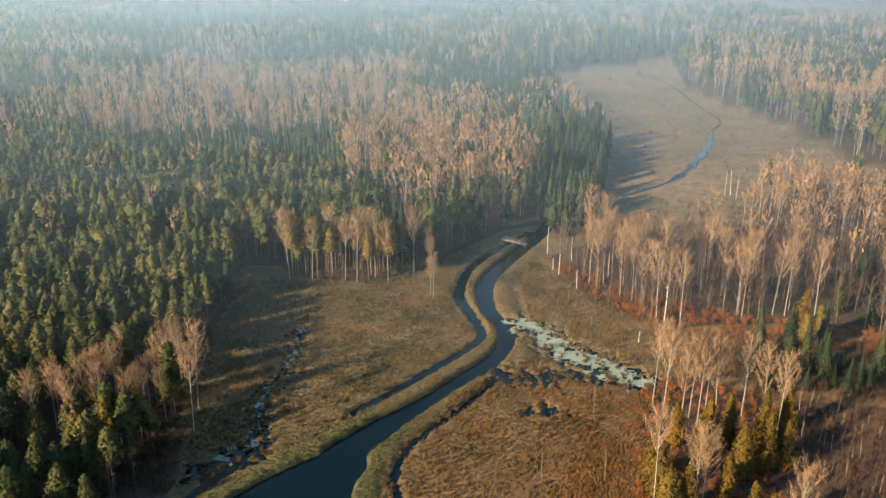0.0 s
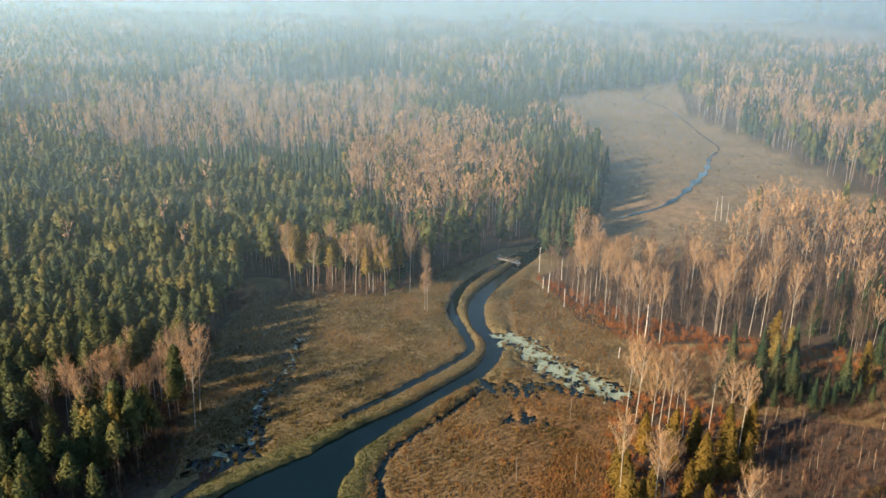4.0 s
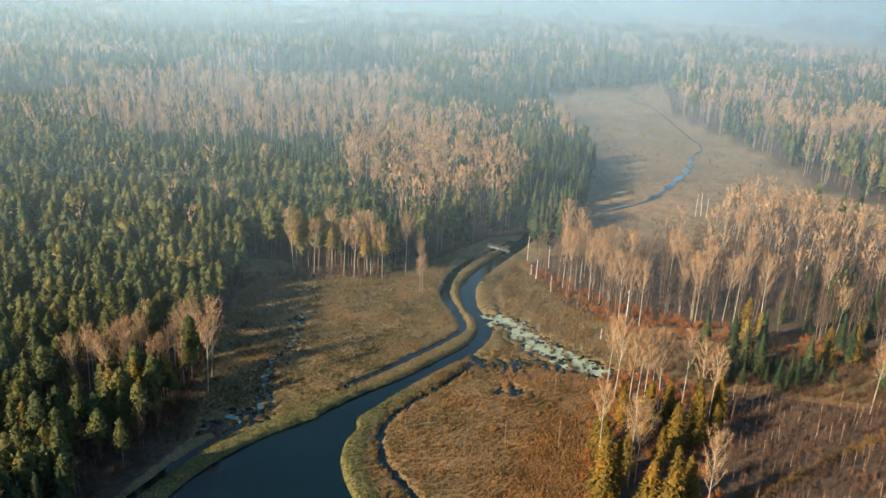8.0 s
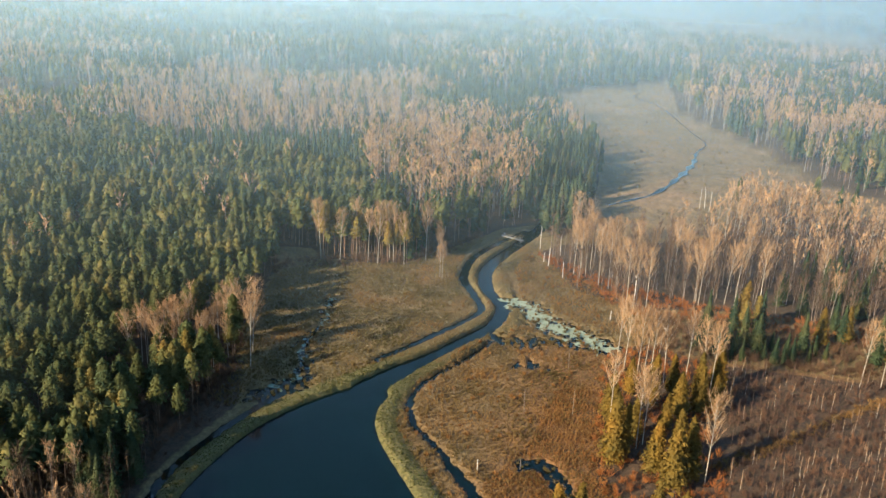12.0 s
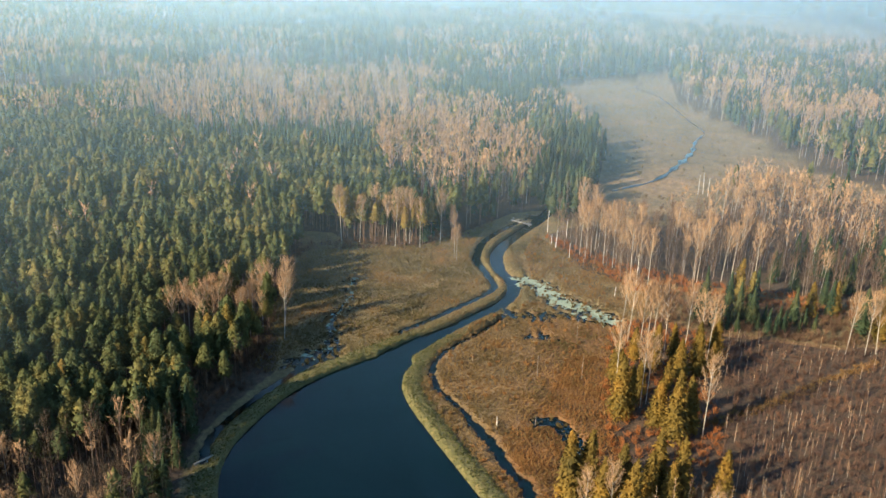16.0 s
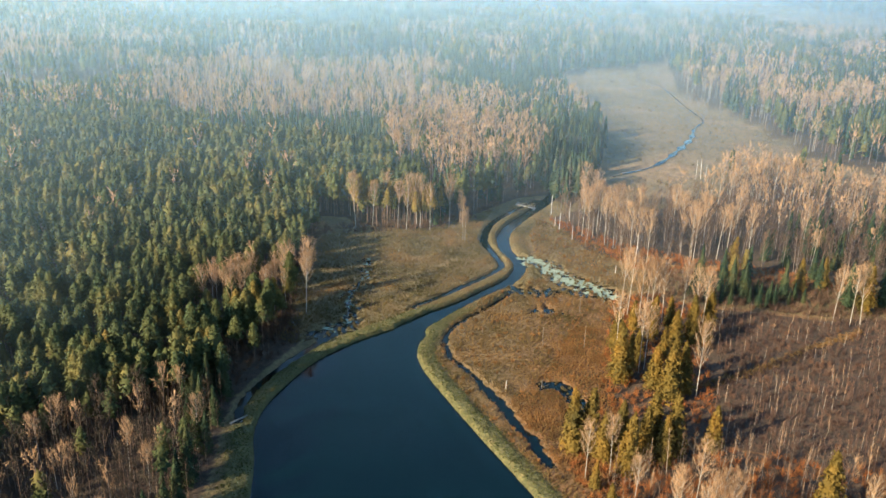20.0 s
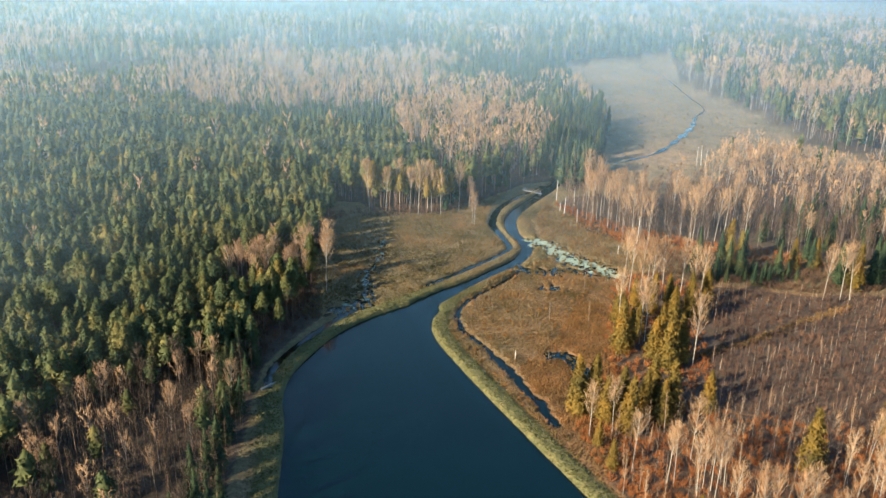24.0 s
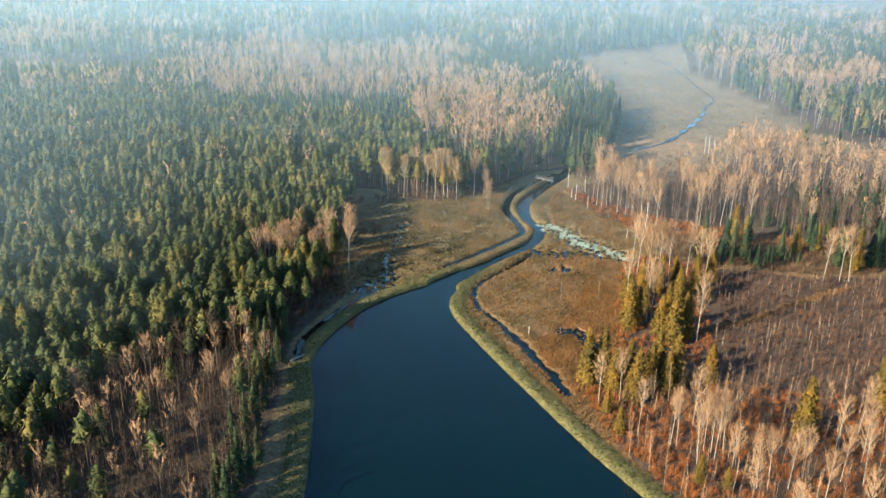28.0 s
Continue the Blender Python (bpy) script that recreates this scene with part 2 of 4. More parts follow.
def dist_line(x, y, line):
    """Distance of each x, y to a line of points."""
    q = np.stack([x.ravel(), y.ravel()], 1)
    best = np.full(len(q), 1e9)
    a, b_ = line[:-1], line[1:]
    ab = b_ - a
    l2 = (ab**2).sum(1)
    for s in range(0, len(q), 20000):
        w = q[s : s + 20000, None, :] - a[None]
        u = np.clip((w * ab).sum(2) / l2, 0, 1)
        dd = ((w - u[..., None] * ab) ** 2).sum(2)
        best[s : s + 20000] = dd.min(1)
    return np.sqrt(best).reshape(x.shape)


def inside(x, y, poly):
    r = np.zeros(np.shape(x), bool)
    p = list(poly)
    for (x0, y0), (x1, y1) in zip(p, p[1:] + p[:1]):
        if y0 != y1:
            r ^= ((y0 > y) != (y1 > y)) & (x < (x1 - x0) * (y - y0) / (y1 - y0) + x0)
    return r


def waves(x, y, size, seed=0.0):
    """A smooth uneven field between about -1 and 1."""
    k = 6.283 / size
    v = 0
    for i in range(6):
        a = 1.1 * i + 0.7 * seed + 0.3
        f = k * (0.7 + 0.23 * i)
        v = v + np.sin(f * (x * math.cos(a) + y * math.sin(a)) + 2.1 * i + 5.3 * seed + 1.3 * np.sin(0.6 * f * (x * math.sin(a) - y * math.cos(a)) + i))
    return v / 4.0


RIVER = spline([(-22, 345), (-26, 326), (-29.5, 312), (-34, 295), (-35.4, 282), (-32.4, 268), (-28, 260), (-25.9, 253), (-27.2, 244), (-31.5, 235), (-38, 222), (-43, 213), (-47.5, 203)])
SIDE = spline([(-29, 328), (-33, 318), (-38, 306), (-41.5, 292), (-40.8, 276), (-36, 265), (-32.4, 257), (-31.6, 252), (-34, 246), (-39, 236), (-45, 225), (-50, 216)])
POND = [(-35, 65), (-43, 88), (-47.5, 104), (-53, 121), (-59, 138), (-64, 149), (-65.8, 160), (-63.5, 178), (-58, 191), (-51, 201), (-46, 204), (-43.5, 200), (-44, 194), (-40.8, 184), (-29, 167), (-12.6, 145.5), (0.5, 129), (9, 119.5), (24, 102), (45, 78), (50, 65)]
pond_line = spline(POND + POND[:1])
POND_S = [tuple(p) for p in pond_line]
DITCH = spline([(-69.5, 151), (-72, 158), (-72, 166), (-69.7, 178), (-67, 188), (-64, 196)])
RDITCH = spline([(-24.4, 236.6), (-30.4, 222), (-36, 210), (-37.4, 203), (-36.8, 197), (-34, 191), (-28, 184), (-23.3, 178), (-18, 170.4), (-14.4, 164.2), (-10.8, 160), (-8.8, 155), (-6.8, 152.5)])
DIKE_L = spline([(-50, 88), (-53, 110), (-59, 128), (-65.5, 144), (-68.2, 158), (-66.4, 176), (-60, 192.5), (-52.5, 203.5), (-44, 218), (-37, 231), (-31, 243.5), (-29.4, 250), (-30.8, 259), (-35, 268), (-38.2, 280), (-38, 293), (-34, 308), (-30, 320)])
DIKE_R = spline([(26, 103.6), (11, 121.1), (2.5, 130.6), (-10.6, 147.1), (-27, 168.6), (-38.3, 185), (-41.6, 195), (-41.7, 203), (-39.6, 212), (-32.6, 224), (-23.5, 240), (-21.8, 251), (-23.8, 261), (-28, 270.5), (-31, 284), (-28.8, 296), (-25, 312)])
POOL_A = spline([(-24, 262), (-19, 258), (-13, 250), (-8, 247), (-2, 243), (2, 240)])
POOL_B = spline([(-25, 238), (-18, 236), (-12, 240), (-6, 240)])
POOL_C = spline([(-11, 183.2), (-9, 183.8), (-7, 183), (-4, 179), (-2.6, 172)])
POOL_L = spline([(-67, 198), (-64, 203), (-66, 212), (-69, 219), (-68.3, 230), (-70, 238), (-73, 249)])
POOL_M = spline([(-18, 223), (-16, 224.5), (-13.5, 224)])
POOL_S = spline([(-69, 193), (-66, 197), (-62.5, 201)])
PINES = [(-420, -40), (-140, -40), (-142, 60), (-128, 118), (-116, 137), (-98, 142), (-88, 151), (-91, 166), (-82, 181), (-79, 192), (-80, 206), (-86, 222), (-91, 243), (-95, 264), (-102, 284), (-92, 285), (-85, 278), (-69, 279), (-60, 283), (-64, 300), (-74, 318), (-89, 342), (-110, 352), (-138, 368), (-166, 354), (-194, 375), (-213, 394), (-250, 398), (-286, 363), (-420, 330)]
MIXWOOD = [(-60, 283), (-52, 296), (-45, 311), (-37, 328), (-27, 335), (-16, 322), (-11, 350), (-8, 394), (-12, 440), (-33, 428), (-45, 418), (-69, 431), (-96, 437), (-113, 404), (-100, 352), (-89, 342), (-74, 318), (-64, 300)]
LOBE = [(-113, 404), (-96, 437), (-69, 431), (-45, 417), (-30, 383), (-31, 336), (-42, 338), (-52, 323), (-58, 306), (-70, 328), (-89, 347), (-97, 350)]
GAP = [(-212, 398), (-174, 398), (-154, 412), (-119, 422), (-113, 404), (-100, 352), (-110, 352), (-138, 368), (-166, 354), (-194, 375)]
BAND = [(-246, 411), (-292, 508), (-294, 555), (-254, 576), (-197, 589), (-161, 607), (-117, 525), (-96, 489), (-86, 440), (-119, 422), (-152, 410), (-179, 398), (-208, 397)]
THICKET_L = [(-140, 0), (-58, 40), (-58, 103), (-62.5, 117), (-67, 135), (-71.5, 147), (-74.5, 156), (-77, 166), (-90, 166), (-100, 146), (-116, 141), (-130, 120), (-142, 60)]
EDGE_WOOD = [(-72, 148), (-74.5, 160), (-73.5, 172), (-71, 188), (-78, 206), (-84, 206), (-92, 165), (-80, 150)]
RIGHTWOOD = [(-22, 306), (-14, 290), (-8, 276), (4, 270), (9.5, 266), (21, 270), (37, 274), (52, 274), (70, 270), (150, 258), (260, 330), (220, 400), (110, 366), (86, 362), (69, 380), (44, 376), (41, 350), (24, 335), (3, 322), (-14, 318)]
FAR_MEADOW = [(-14, 335), (2, 326), (24, 341), (41, 355), (44, 380), (69, 386), (90, 368), (120, 372), (230, 402), (300, 420), (150, 424), (116, 416), (103, 432), (89, 450), (76, 507), (35, 630), (33, 806), (17, 760), (-48, 693), (-60, 600), (-36, 552), (-10, 445), (-7, 421), (-8, 382), (-11, 350)]
LEFT_FIELD = [(-310, 590), (-254, 592), (-197, 602), (-150, 640), (-150, 715), (-185, 745), (-255, 680), (-320, 640)]
DARK_STANDS = ([(-430, 775), (-300, 815), (-240, 965), (-120, 965), (-140, 1080), (-330, 1030), (-480, 900)], [(-130, 615), (-95, 600), (-50, 713), (26, 825), (24, 694), (-38, 521), (-70, 486), (-89, 521)])
BOG = [(-358, 502), (-331, 543), (-308, 526), (-288, 474), (-302, 440), (-360, 415), (-460, 430), (-470, 500)]
FAR_FIELD = [(-80, 2200), (70, 1350), (190, 1130), (290, 930), (520, 960), (420, 1450), (300, 1750), (150, 2500)]
BELT = [(2, 238), (12, 244), (26, 237), (28, 205), (24, 172), (12, 160), (2, 163), (3, 190), (2, 212)]
CLEARING = [(28, 238), (58, 238), (100, 252), (130, 200), (95, 150), (62, 165), (40, 166), (24, 168), (28, 205)]
FRONTWOOD = [(4, 136), (14, 122), (30, 104), (60, 60), (110, 90), (125, 150), (95, 152), (62, 165), (40, 166), (22, 166), (10, 158), (4, 150)]


def height(x, y):
    """The ground's height, and how much dike, woods and mud it is."""
    z = 0.25 + 0.12 * waves(x, y, 23) + 0.06 * waves(x, y, 7, 2)
    far = np.clip((y - 345) / 60, 0, 1)
    z = z + far * 1.5 * waves(x, y, 260, 4)
    near = (x > -110) & (x < 60) & (y > 50) & (y < 350)
    dike, mud = np.zeros(x.shape), np.zeros(x.shape)
    xn, yn = x[near], y[near]
    zn = z[near]
    wob = 0.35 * waves(xn, yn, 4, 3)
    dl, dr = dist_line(xn, yn, DIKE_L) + wob, dist_line(xn, yn, DIKE_R) + wob
    dk = np.minimum(dl, dr)
    dw = np.where(yn > 215, 3.0, 3.4)
    up = np.clip((dw - dk) / 2.4, 0, 1)
    up = up * up * (3 - 2 * up)
    zn = zn * (1 - up) + up * 0.78
    track = np.exp(-((dr - 0.75) / 0.3) ** 2) * (yn < 200)
    zn = zn - 0.07 * track

    def dig(d, half, soft, deep):
        k = np.clip((half + soft - d) / soft, 0, 1)
        k = k * k * (3 - 2 * k)
        return zn * (1 - k) + deep * k, k

    dp = dist_line(xn, yn, pond_line)
    dp = np.where(inside(xn, yn, POND_S), -dp, dp)
    zn, k0 = dig(dp + 0.3 * wob, 0.2, 1.6, -1.6)
    width = 1.0 + 0.3 * np.clip((yn - 262) / 12, 0, 1) + 1.8 * np.clip((226 - yn) / 20, 0, 1)
    zn, k1 = dig(dist_line(xn, yn, RIVER) + wob * 0.6, width + 0.15, 1.2, -1.4)
    zn, k2 = dig(dist_line(xn, yn, SIDE) + wob, 0.6 + 0.15 * np.clip((yn - 265) / 10, -1, 1), 1.1, -0.9)
    zn, k3 = dig(dist_line(xn, yn, DITCH) + wob, 0.45, 1.0, -0.8)
    zn, k4 = dig(dist_line(xn, yn, RDITCH) + 1.6 * wob, 0.2 + 0.6 * np.clip((183 - yn) / 8, 0, 1), 1.0, -0.6)
    rough = 1.5 * waves(xn, yn, 5, 6) + 1.0 * waves(xn, yn, 2.6, 8)
    for line, wide in ((POOL_A, 6.4), (POOL_B, 4.4), (POOL_C, 3.4), (POOL_L, 2.8), (POOL_S, 4.4), (POOL_M, 2.2)):
        d = dist_line(xn, yn, line) + (1.3 if line is POOL_L or line is POOL_S else 0.5 if line is POOL_C else 1.5) * rough
        zn2, k = dig(d, wide * 0.25, wide * 0.9, -0.36 if line is POOL_L else -0.45)
        zn2 = zn2 + (0.1 if line is POOL_C else 0.34) * k * np.clip(waves(xn, yn, 3.1, 14) + 0.25 * waves(xn, yn, 1.7, 15), -1, 1)
        zn = np.minimum(zn, zn2)
        k4 = np.maximum(k4, 0.42 * k)
    z[near] = zn
    dike[near] = np.clip((dw + 0.2 - dk) / 1.4, 0, 1) * np.clip(1.0 - (yn - 205) / 40, 0.35, 1)
    mud[near] = np.clip(np.maximum.reduce([k0, k1, k2, k3, k4]) * 1.6 - 0.6, 0, 1)
    return z, dike, mud


def ground_z(x, y):
    return height(np.asarray(x, float), np.asarray(y, float))[0]


# ---- mesh helpers ----


def mesh_np(name, V, T, mats, idx=None, smooth=False):
    me = bpy.data.meshes.new(name)
    V, T = np.asarray(V, np.float32), np.asarray(T, np.int32)
    me.vertices.add(len(V))
    me.vertices.foreach_set("co", V.ravel())
    me.loops.add(T.size)
    me.loops.foreach_set("vertex_index", T.ravel())
    me.polygons.add(len(T))
    k = T.shape[1]
    me.polygons.foreach_set("loop_start", np.arange(0, T.size, k, dtype=np.int32))
    for m in mats:
        me.materials.append(m)
    if idx is not None:
        me.polygons.foreach_set("material_index", np.asarray(idx, np.int32))
    if smooth:
        me.polygons.foreach_set("use_smooth", np.ones(len(T), bool))
    me.update()
    return me


def join(pieces):
    """One vertex and triangle array out of several."""
    V, T, n = [], [], 0
    for v, t in pieces:
        V.append(v)
        T.append(t + n)
        n += len(v)
    return np.vstack(V), np.vstack(T)


def tube(path, radii, sides=5):
    """A tapered tube along a path."""
    path = np.asarray(path, float)
    ang = np.arange(sides) * 2 * math.pi / sides
    V, T = [], []
    for i, (p, r) in enumerate(zip(path, radii)):
        d = path[min(i + 1, len(path) - 1)] - path[max(i - 1, 0)]
        d = d / (np.linalg.norm(d) + 1e-9)
        s = np.cross(d, (0.3, 0.9, 0.1))
        s /= np.linalg.norm(s)
        u = np.cross(d, s)
        V.append(p + r * (np.cos(ang)[:, None] * s + np.sin(ang)[:, None] * u))
    for i in range(len(path) - 1):
        for j in range(sides):
            a, b_ = i * sides + j, i * sides + (j + 1) % sides
            T += [(a, b_, b_ + sides), (a, b_ + sides, a + sides)]
    last = (len(path) - 1) * sides
    T += [(last, last + j, last + j + 1) for j in range(1, sides - 1)]
    return np.vstack(V), np.array(T)


def needles(c, face, d, length, width, r):
    """Small sprays of needles at c that point along d and face outwards."""
    n = len(c)
    s = np.cross(face, d)
    s /= np.linalg.norm(s, axis=1, keepdims=True) + 1e-9
    d = np.cross(s, face)
    d /= np.linalg.norm(d, axis=1, keepdims=True) + 1e-9
    L, W = np.broadcast_to(length, n)[:, None], np.broadcast_to(width, n)[:, None]
    V = np.stack([c - 0.5 * L * d - W * s, c - 0.5 * L * d + W * s, c + 0.5 * L * d], 1).reshape(-1, 3)
    return V, np.arange(len(V)).reshape(-1, 3)


def unit(v):
    return v / (np.linalg.norm(v, axis=-1, keepdims=True) + 1e-9)


def slivers(base, tip, width, r):
    """Thin twigs from base to tip."""
    d = tip - base
    s = np.cross(d, r.normal(size=d.shape))
    s /= np.linalg.norm(s, axis=1, keepdims=True) + 1e-9
    w = np.broadcast_to(width, len(base))[:, None]
    V = np.stack([base - w * s, base + w * s, tip], 1).reshape(-1, 3)
    return V, np.arange(len(V)).reshape(-1, 3)


# ---- tree forms: trunk, limbs and crown as arrays, about 1 m tall forms scaled by height ----


def conifer_form(r, h, tiers, segs, sprays, big, low=0.36, wide=0.17, power=0.72, rise=0.35, limbs=6, sides=5):
    """A trunk with bare stubs, and a crown of ragged tiers of boughs with sprays of needles on them."""
    lean = r.normal(0, 0.012, 2) * h
    axis = lambda u: np.stack([lean[0] * u**2, lean[1] * u**2, h * u], -1)
    trunk = tube(axis(np.array([0, 0.3, 0.65, 0.97])), [0.009 * h, 0.007 * h, 0.005 * h, 0.0012 * h], 5) if sides > 3 else tube(axis(np.array([0, 0.97])), [0.009 * h, 0.002 * h], 3)
    k = np.arange(tiers) / tiers
    reach = h * wide * (1 - k) ** power * (0.74 + 0.26 * np.clip(k / 0.16, 0, 1)) * (0.84 + 0.32 * r.random(tiers))
    foot, peak = low + (0.965 - low) * k, low + (1.0 - low) * np.minimum((np.arange(tiers) + 2.1) / tiers, 1.0)
    V, T = [], []
    for i in range(tiers):
        a = (np.arange(segs) + 0.5 * (i % 2) + r.uniform(-0.3, 0.3, segs)) * 6.283 / segs
        q = reach[i] * np.where(np.arange(segs) % 2, 0.55, 0.95) * r.uniform(0.75, 1.2, segs)
        ring = axis(np.full(segs, foot[i])) + np.stack([q * np.cos(a), q * np.sin(a), r.uniform(-0.16, 0.16, segs) * reach[i]], 1)
        n = i * (segs + 1)
        V += [ring, axis(np.array([peak[i]]))]
        j = np.arange(segs)
        T.append(np.stack([n + j, n + (j + 1) % segs, np.full(segs, n + segs)], 1))
    shell = np.vstack(V), np.vstack(T)
    p = np.sqrt(reach + 0.15)
    i = r.choice(tiers, sprays, p=p / p.sum())
    a = r.random(sprays) * 6.283
    t = 0.35 + 0.85 * r.random(sprays) ** 0.7
    out = np.stack([np.cos(a), np.sin(a), 0 * a], 1)
    c = axis(peak[i] + (foot[i] - peak[i]) * t) + out * (t * reach[i])[:, None] + r.normal(0, 0.2, (sprays, 3)) * big
    drop = (peak - foot)[i] * h
    face = unit(out * drop[:, None] + np.array([0, 0, 1.0]) * reach[i][:, None] + 0.7 * drop[:, None] * r.normal(0, 1, (sprays, 3)))
    d = out + np.array([0, 0, rise]) + r.normal(0, 0.4, (sprays, 3))
    size = big * (0.65 + 0.7 * r.random(sprays)) * (0.55 + 0.45 * np.clip(reach[i] / (0.1 * h), 0, 1))
    tufts = needles(c, face, d, size, 0.3 * size, r)
    ul = low - 0.14 + 0.14 * r.random(limbs)
    al = r.random(limbs) * 6.283
    ends = axis(ul) + np.stack([np.cos(al), np.sin(al), 0.2 + 0 * al], 1) * (h * 0.07)
    return join([trunk, slivers(axis(ul), ends, 0.045, r)]), join([shell, tufts])


def birch_form(r, h, n, low=0.45, wide=0.14, limbs=16, twig=0.03, sides=5, steep=1.7):
    bend = r.normal(0, 0.02, 2) * h
    axis = lambda u: np.stack([bend[0] * u**2, bend[1] * u**2, h * u], -1)
    trunk = tube(axis(np.array([0, 0.25, 0.5, 0.75, 0.97])), [0.0065 * h, 0.0054 * h, 0.0042 * h, 0.0026 * h, 0.0008 * h], 5) if sides > 3 else tube(axis(np.array([0, 0.5, 0.97])), [0.0055 * h, 0.0044 * h, 0.0012 * h], 3)
    ul = low + (0.9 - low) * (np.arange(limbs) + r.random(limbs)) / limbs
    al = np.arange(limbs) * 2.4 + r.normal(0, 0.4, limbs)
    k = (ul - low) / (1 - low)
    reach = h * wide * (0.75 + 0.5 * np.sin(np.clip(k + 0.1, 0, 1) * 2.8)) * (0.75 + 0.4 * r.random(limbs)) * (1.1 - 0.75 * k)
    b0 = axis(ul)
    out = np.stack([np.cos(al), np.sin(al), steep + 0.5 * r.random(limbs)], 1)
    b1 = b0 + out * reach[:, None]
    b1[:, 2] = np.minimum(b1[:, 2], h * (0.97 + 0.04 * r.random(limbs)))
    mid = 0.5 * (b0 + b1) + np.stack([np.cos(al), np.sin(al), 0 * al], 1) * (0.1 * reach)[:, None]
    limb = join([tube([p, c, q], [0.0022 * h, 0.0014 * h, 0.0004 * h], 3) for p, c, q in zip(b0, mid, b1)]) if sides > 3 else slivers(b0, b1, 0.0022 * h, r)
    i = r.integers(0, limbs, n)
    t = 0.2 + 0.8 * r.random(n)
    base = b0[i] + (b1 - b0)[i] * t[:, None]
    side = np.stack([np.cos(al), np.sin(al), 0 * al], 1)[i]
    tip = base + (np.array([0, 0, 0.75]) + 0.3 * side + r.normal(0, 0.42 if sides > 3 else 0.4, (n, 3))) * (h * 0.06 * (0.6 + 0.8 * r.random(n)))[:, None]
    tip[:, 2] = np.minimum(tip[:, 2], 1.03 * h)
    face = unit(side * 0.7 + np.array([0, 0, 0.2]) + r.normal(0, 0.5, (n, 3)))
    crown = needles(0.5 * (base + tip), face, tip - base, np.linalg.norm(tip - base, axis=1), twig * (0.6 + 0.8 * r.random(n)), r)
    return join([trunk, limb]), crown


def sapling_form(r, h, n, twig=0.035):
    tip = np.array([r.normal(0, 0.04) * h, r.normal(0, 0.04) * h, h])
    trunk = tube([(0, 0, 0), tip], [0.045, 0.012], 3)
    t = 0.3 + 0.7 * r.random(n)
    base = tip * t[:, None]
    a = r.random(n) * 6.283
    d = np.stack([0.55 * np.cos(a), 0.55 * np.sin(a), 1.0 + 0 * a], 1)
    crown = slivers(base, base + d * (h * 0.16 * (0.5 + r.random(n)) * (1.25 - t))[:, None], twig, r)
    return trunk, crown


def bush_form(r, h, n, twig=0.05):
    a = r.random(n) * 6.283
    s = r.random(n)
    base = np.stack([0.25 * h * s * np.cos(a), 0.25 * h * s * np.sin(a), 0.35 * h * r.random(n)], 1)
    tip = base + np.stack([0.42 * h * np.cos(a) * s, 0.42 * h * np.sin(a) * s, h * (0.3 + 0.45 * r.random(n))], 1) + r.normal(0, 0.07 * h, (n, 3))
    k = n // 4
    return slivers(base[:k], tip[:k], twig, r), slivers(base, tip, twig, r)


# ---- scattering ----


def scatter(poly, gap, r, keep=1.0):
    """Uneven rows of points in a polygon, about one for each gap by gap."""
    p = np.array(poly)
    x0, y0, x1, y1 = *p.min(0), *p.max(0)
    gx, gy = np.meshgrid(np.arange(x0, x1, gap), np.arange(y0, y1, gap))
    x = (gx + gap * 0.5 * (np.arange(len(gx)) % 2)[:, None] + r.uniform(-0.62, 0.62, gx.shape) * gap).ravel()
    y = (gy + r.uniform(-0.62, 0.62, gx.shape) * gap).ravel()
    ok = inside(x, y, poly) & (r.random(len(x)) < keep)
    return x[ok], y[ok]


def massed(name, forms, mats, x, y, scale, r, label, category, use=(0, 1), squash=1.0):
    """One object of many plants that nobody counts."""
    z = ground_z(x, y)
    Vs, Ts, Is, n = [], [], [], 0
    which = r.integers(0, len(forms), len(x))
    turn = r.random(len(x)) * 6.283
    for f, form in enumerate(forms):
        k = np.flatnonzero(which == f)
        if not len(k):
            continue
        c, s = np.cos(turn[k]), np.sin(turn[k])
        sc = scale[k]
        for slot, piece in enumerate(use):
            V, T = form[piece]
            X = (V[None, :, 0] * c[:, None] - V[None, :, 1] * s[:, None]) * sc[:, None] * squash + x[k][:, None]
            Y = (V[None, :, 0] * s[:, None] + V[None, :, 1] * c[:, None]) * sc[:, None] * squash + y[k][:, None]
            Z = V[None, :, 2] * sc[:, None] + z[k][:, None] - 0.03
            Vs.append(np.stack([X, Y, Z], -1).reshape(-1, 3))
            t = T[None] + (np.arange(len(k)) * len(V))[:, None, None] + n
            Ts.append(t.reshape(-1, 3))
            Is.append(np.full(len(k) * len(T), slot))
            n += len(k) * len(V)
    ob = new(name, mesh_np(name, np.vstack(Vs), np.vstack(Ts), mats, np.concatenate(Is)))
    return tagged(ob, label, category, kind="stuff")


def tree_maker(name, form, mats, label, category, group):
    """A tree as a thing: trunk, limbs and crown under one base."""
    base = new(name)
    base.empty_display_size = 0.5
    for part_name, piece, m in zip(("trunk", "crown"), form, mats):
        ob = new(part_name, mesh_np(part_name, *piece, [m]))
        ob.parent = base
    return tagged(base, label, category, group)


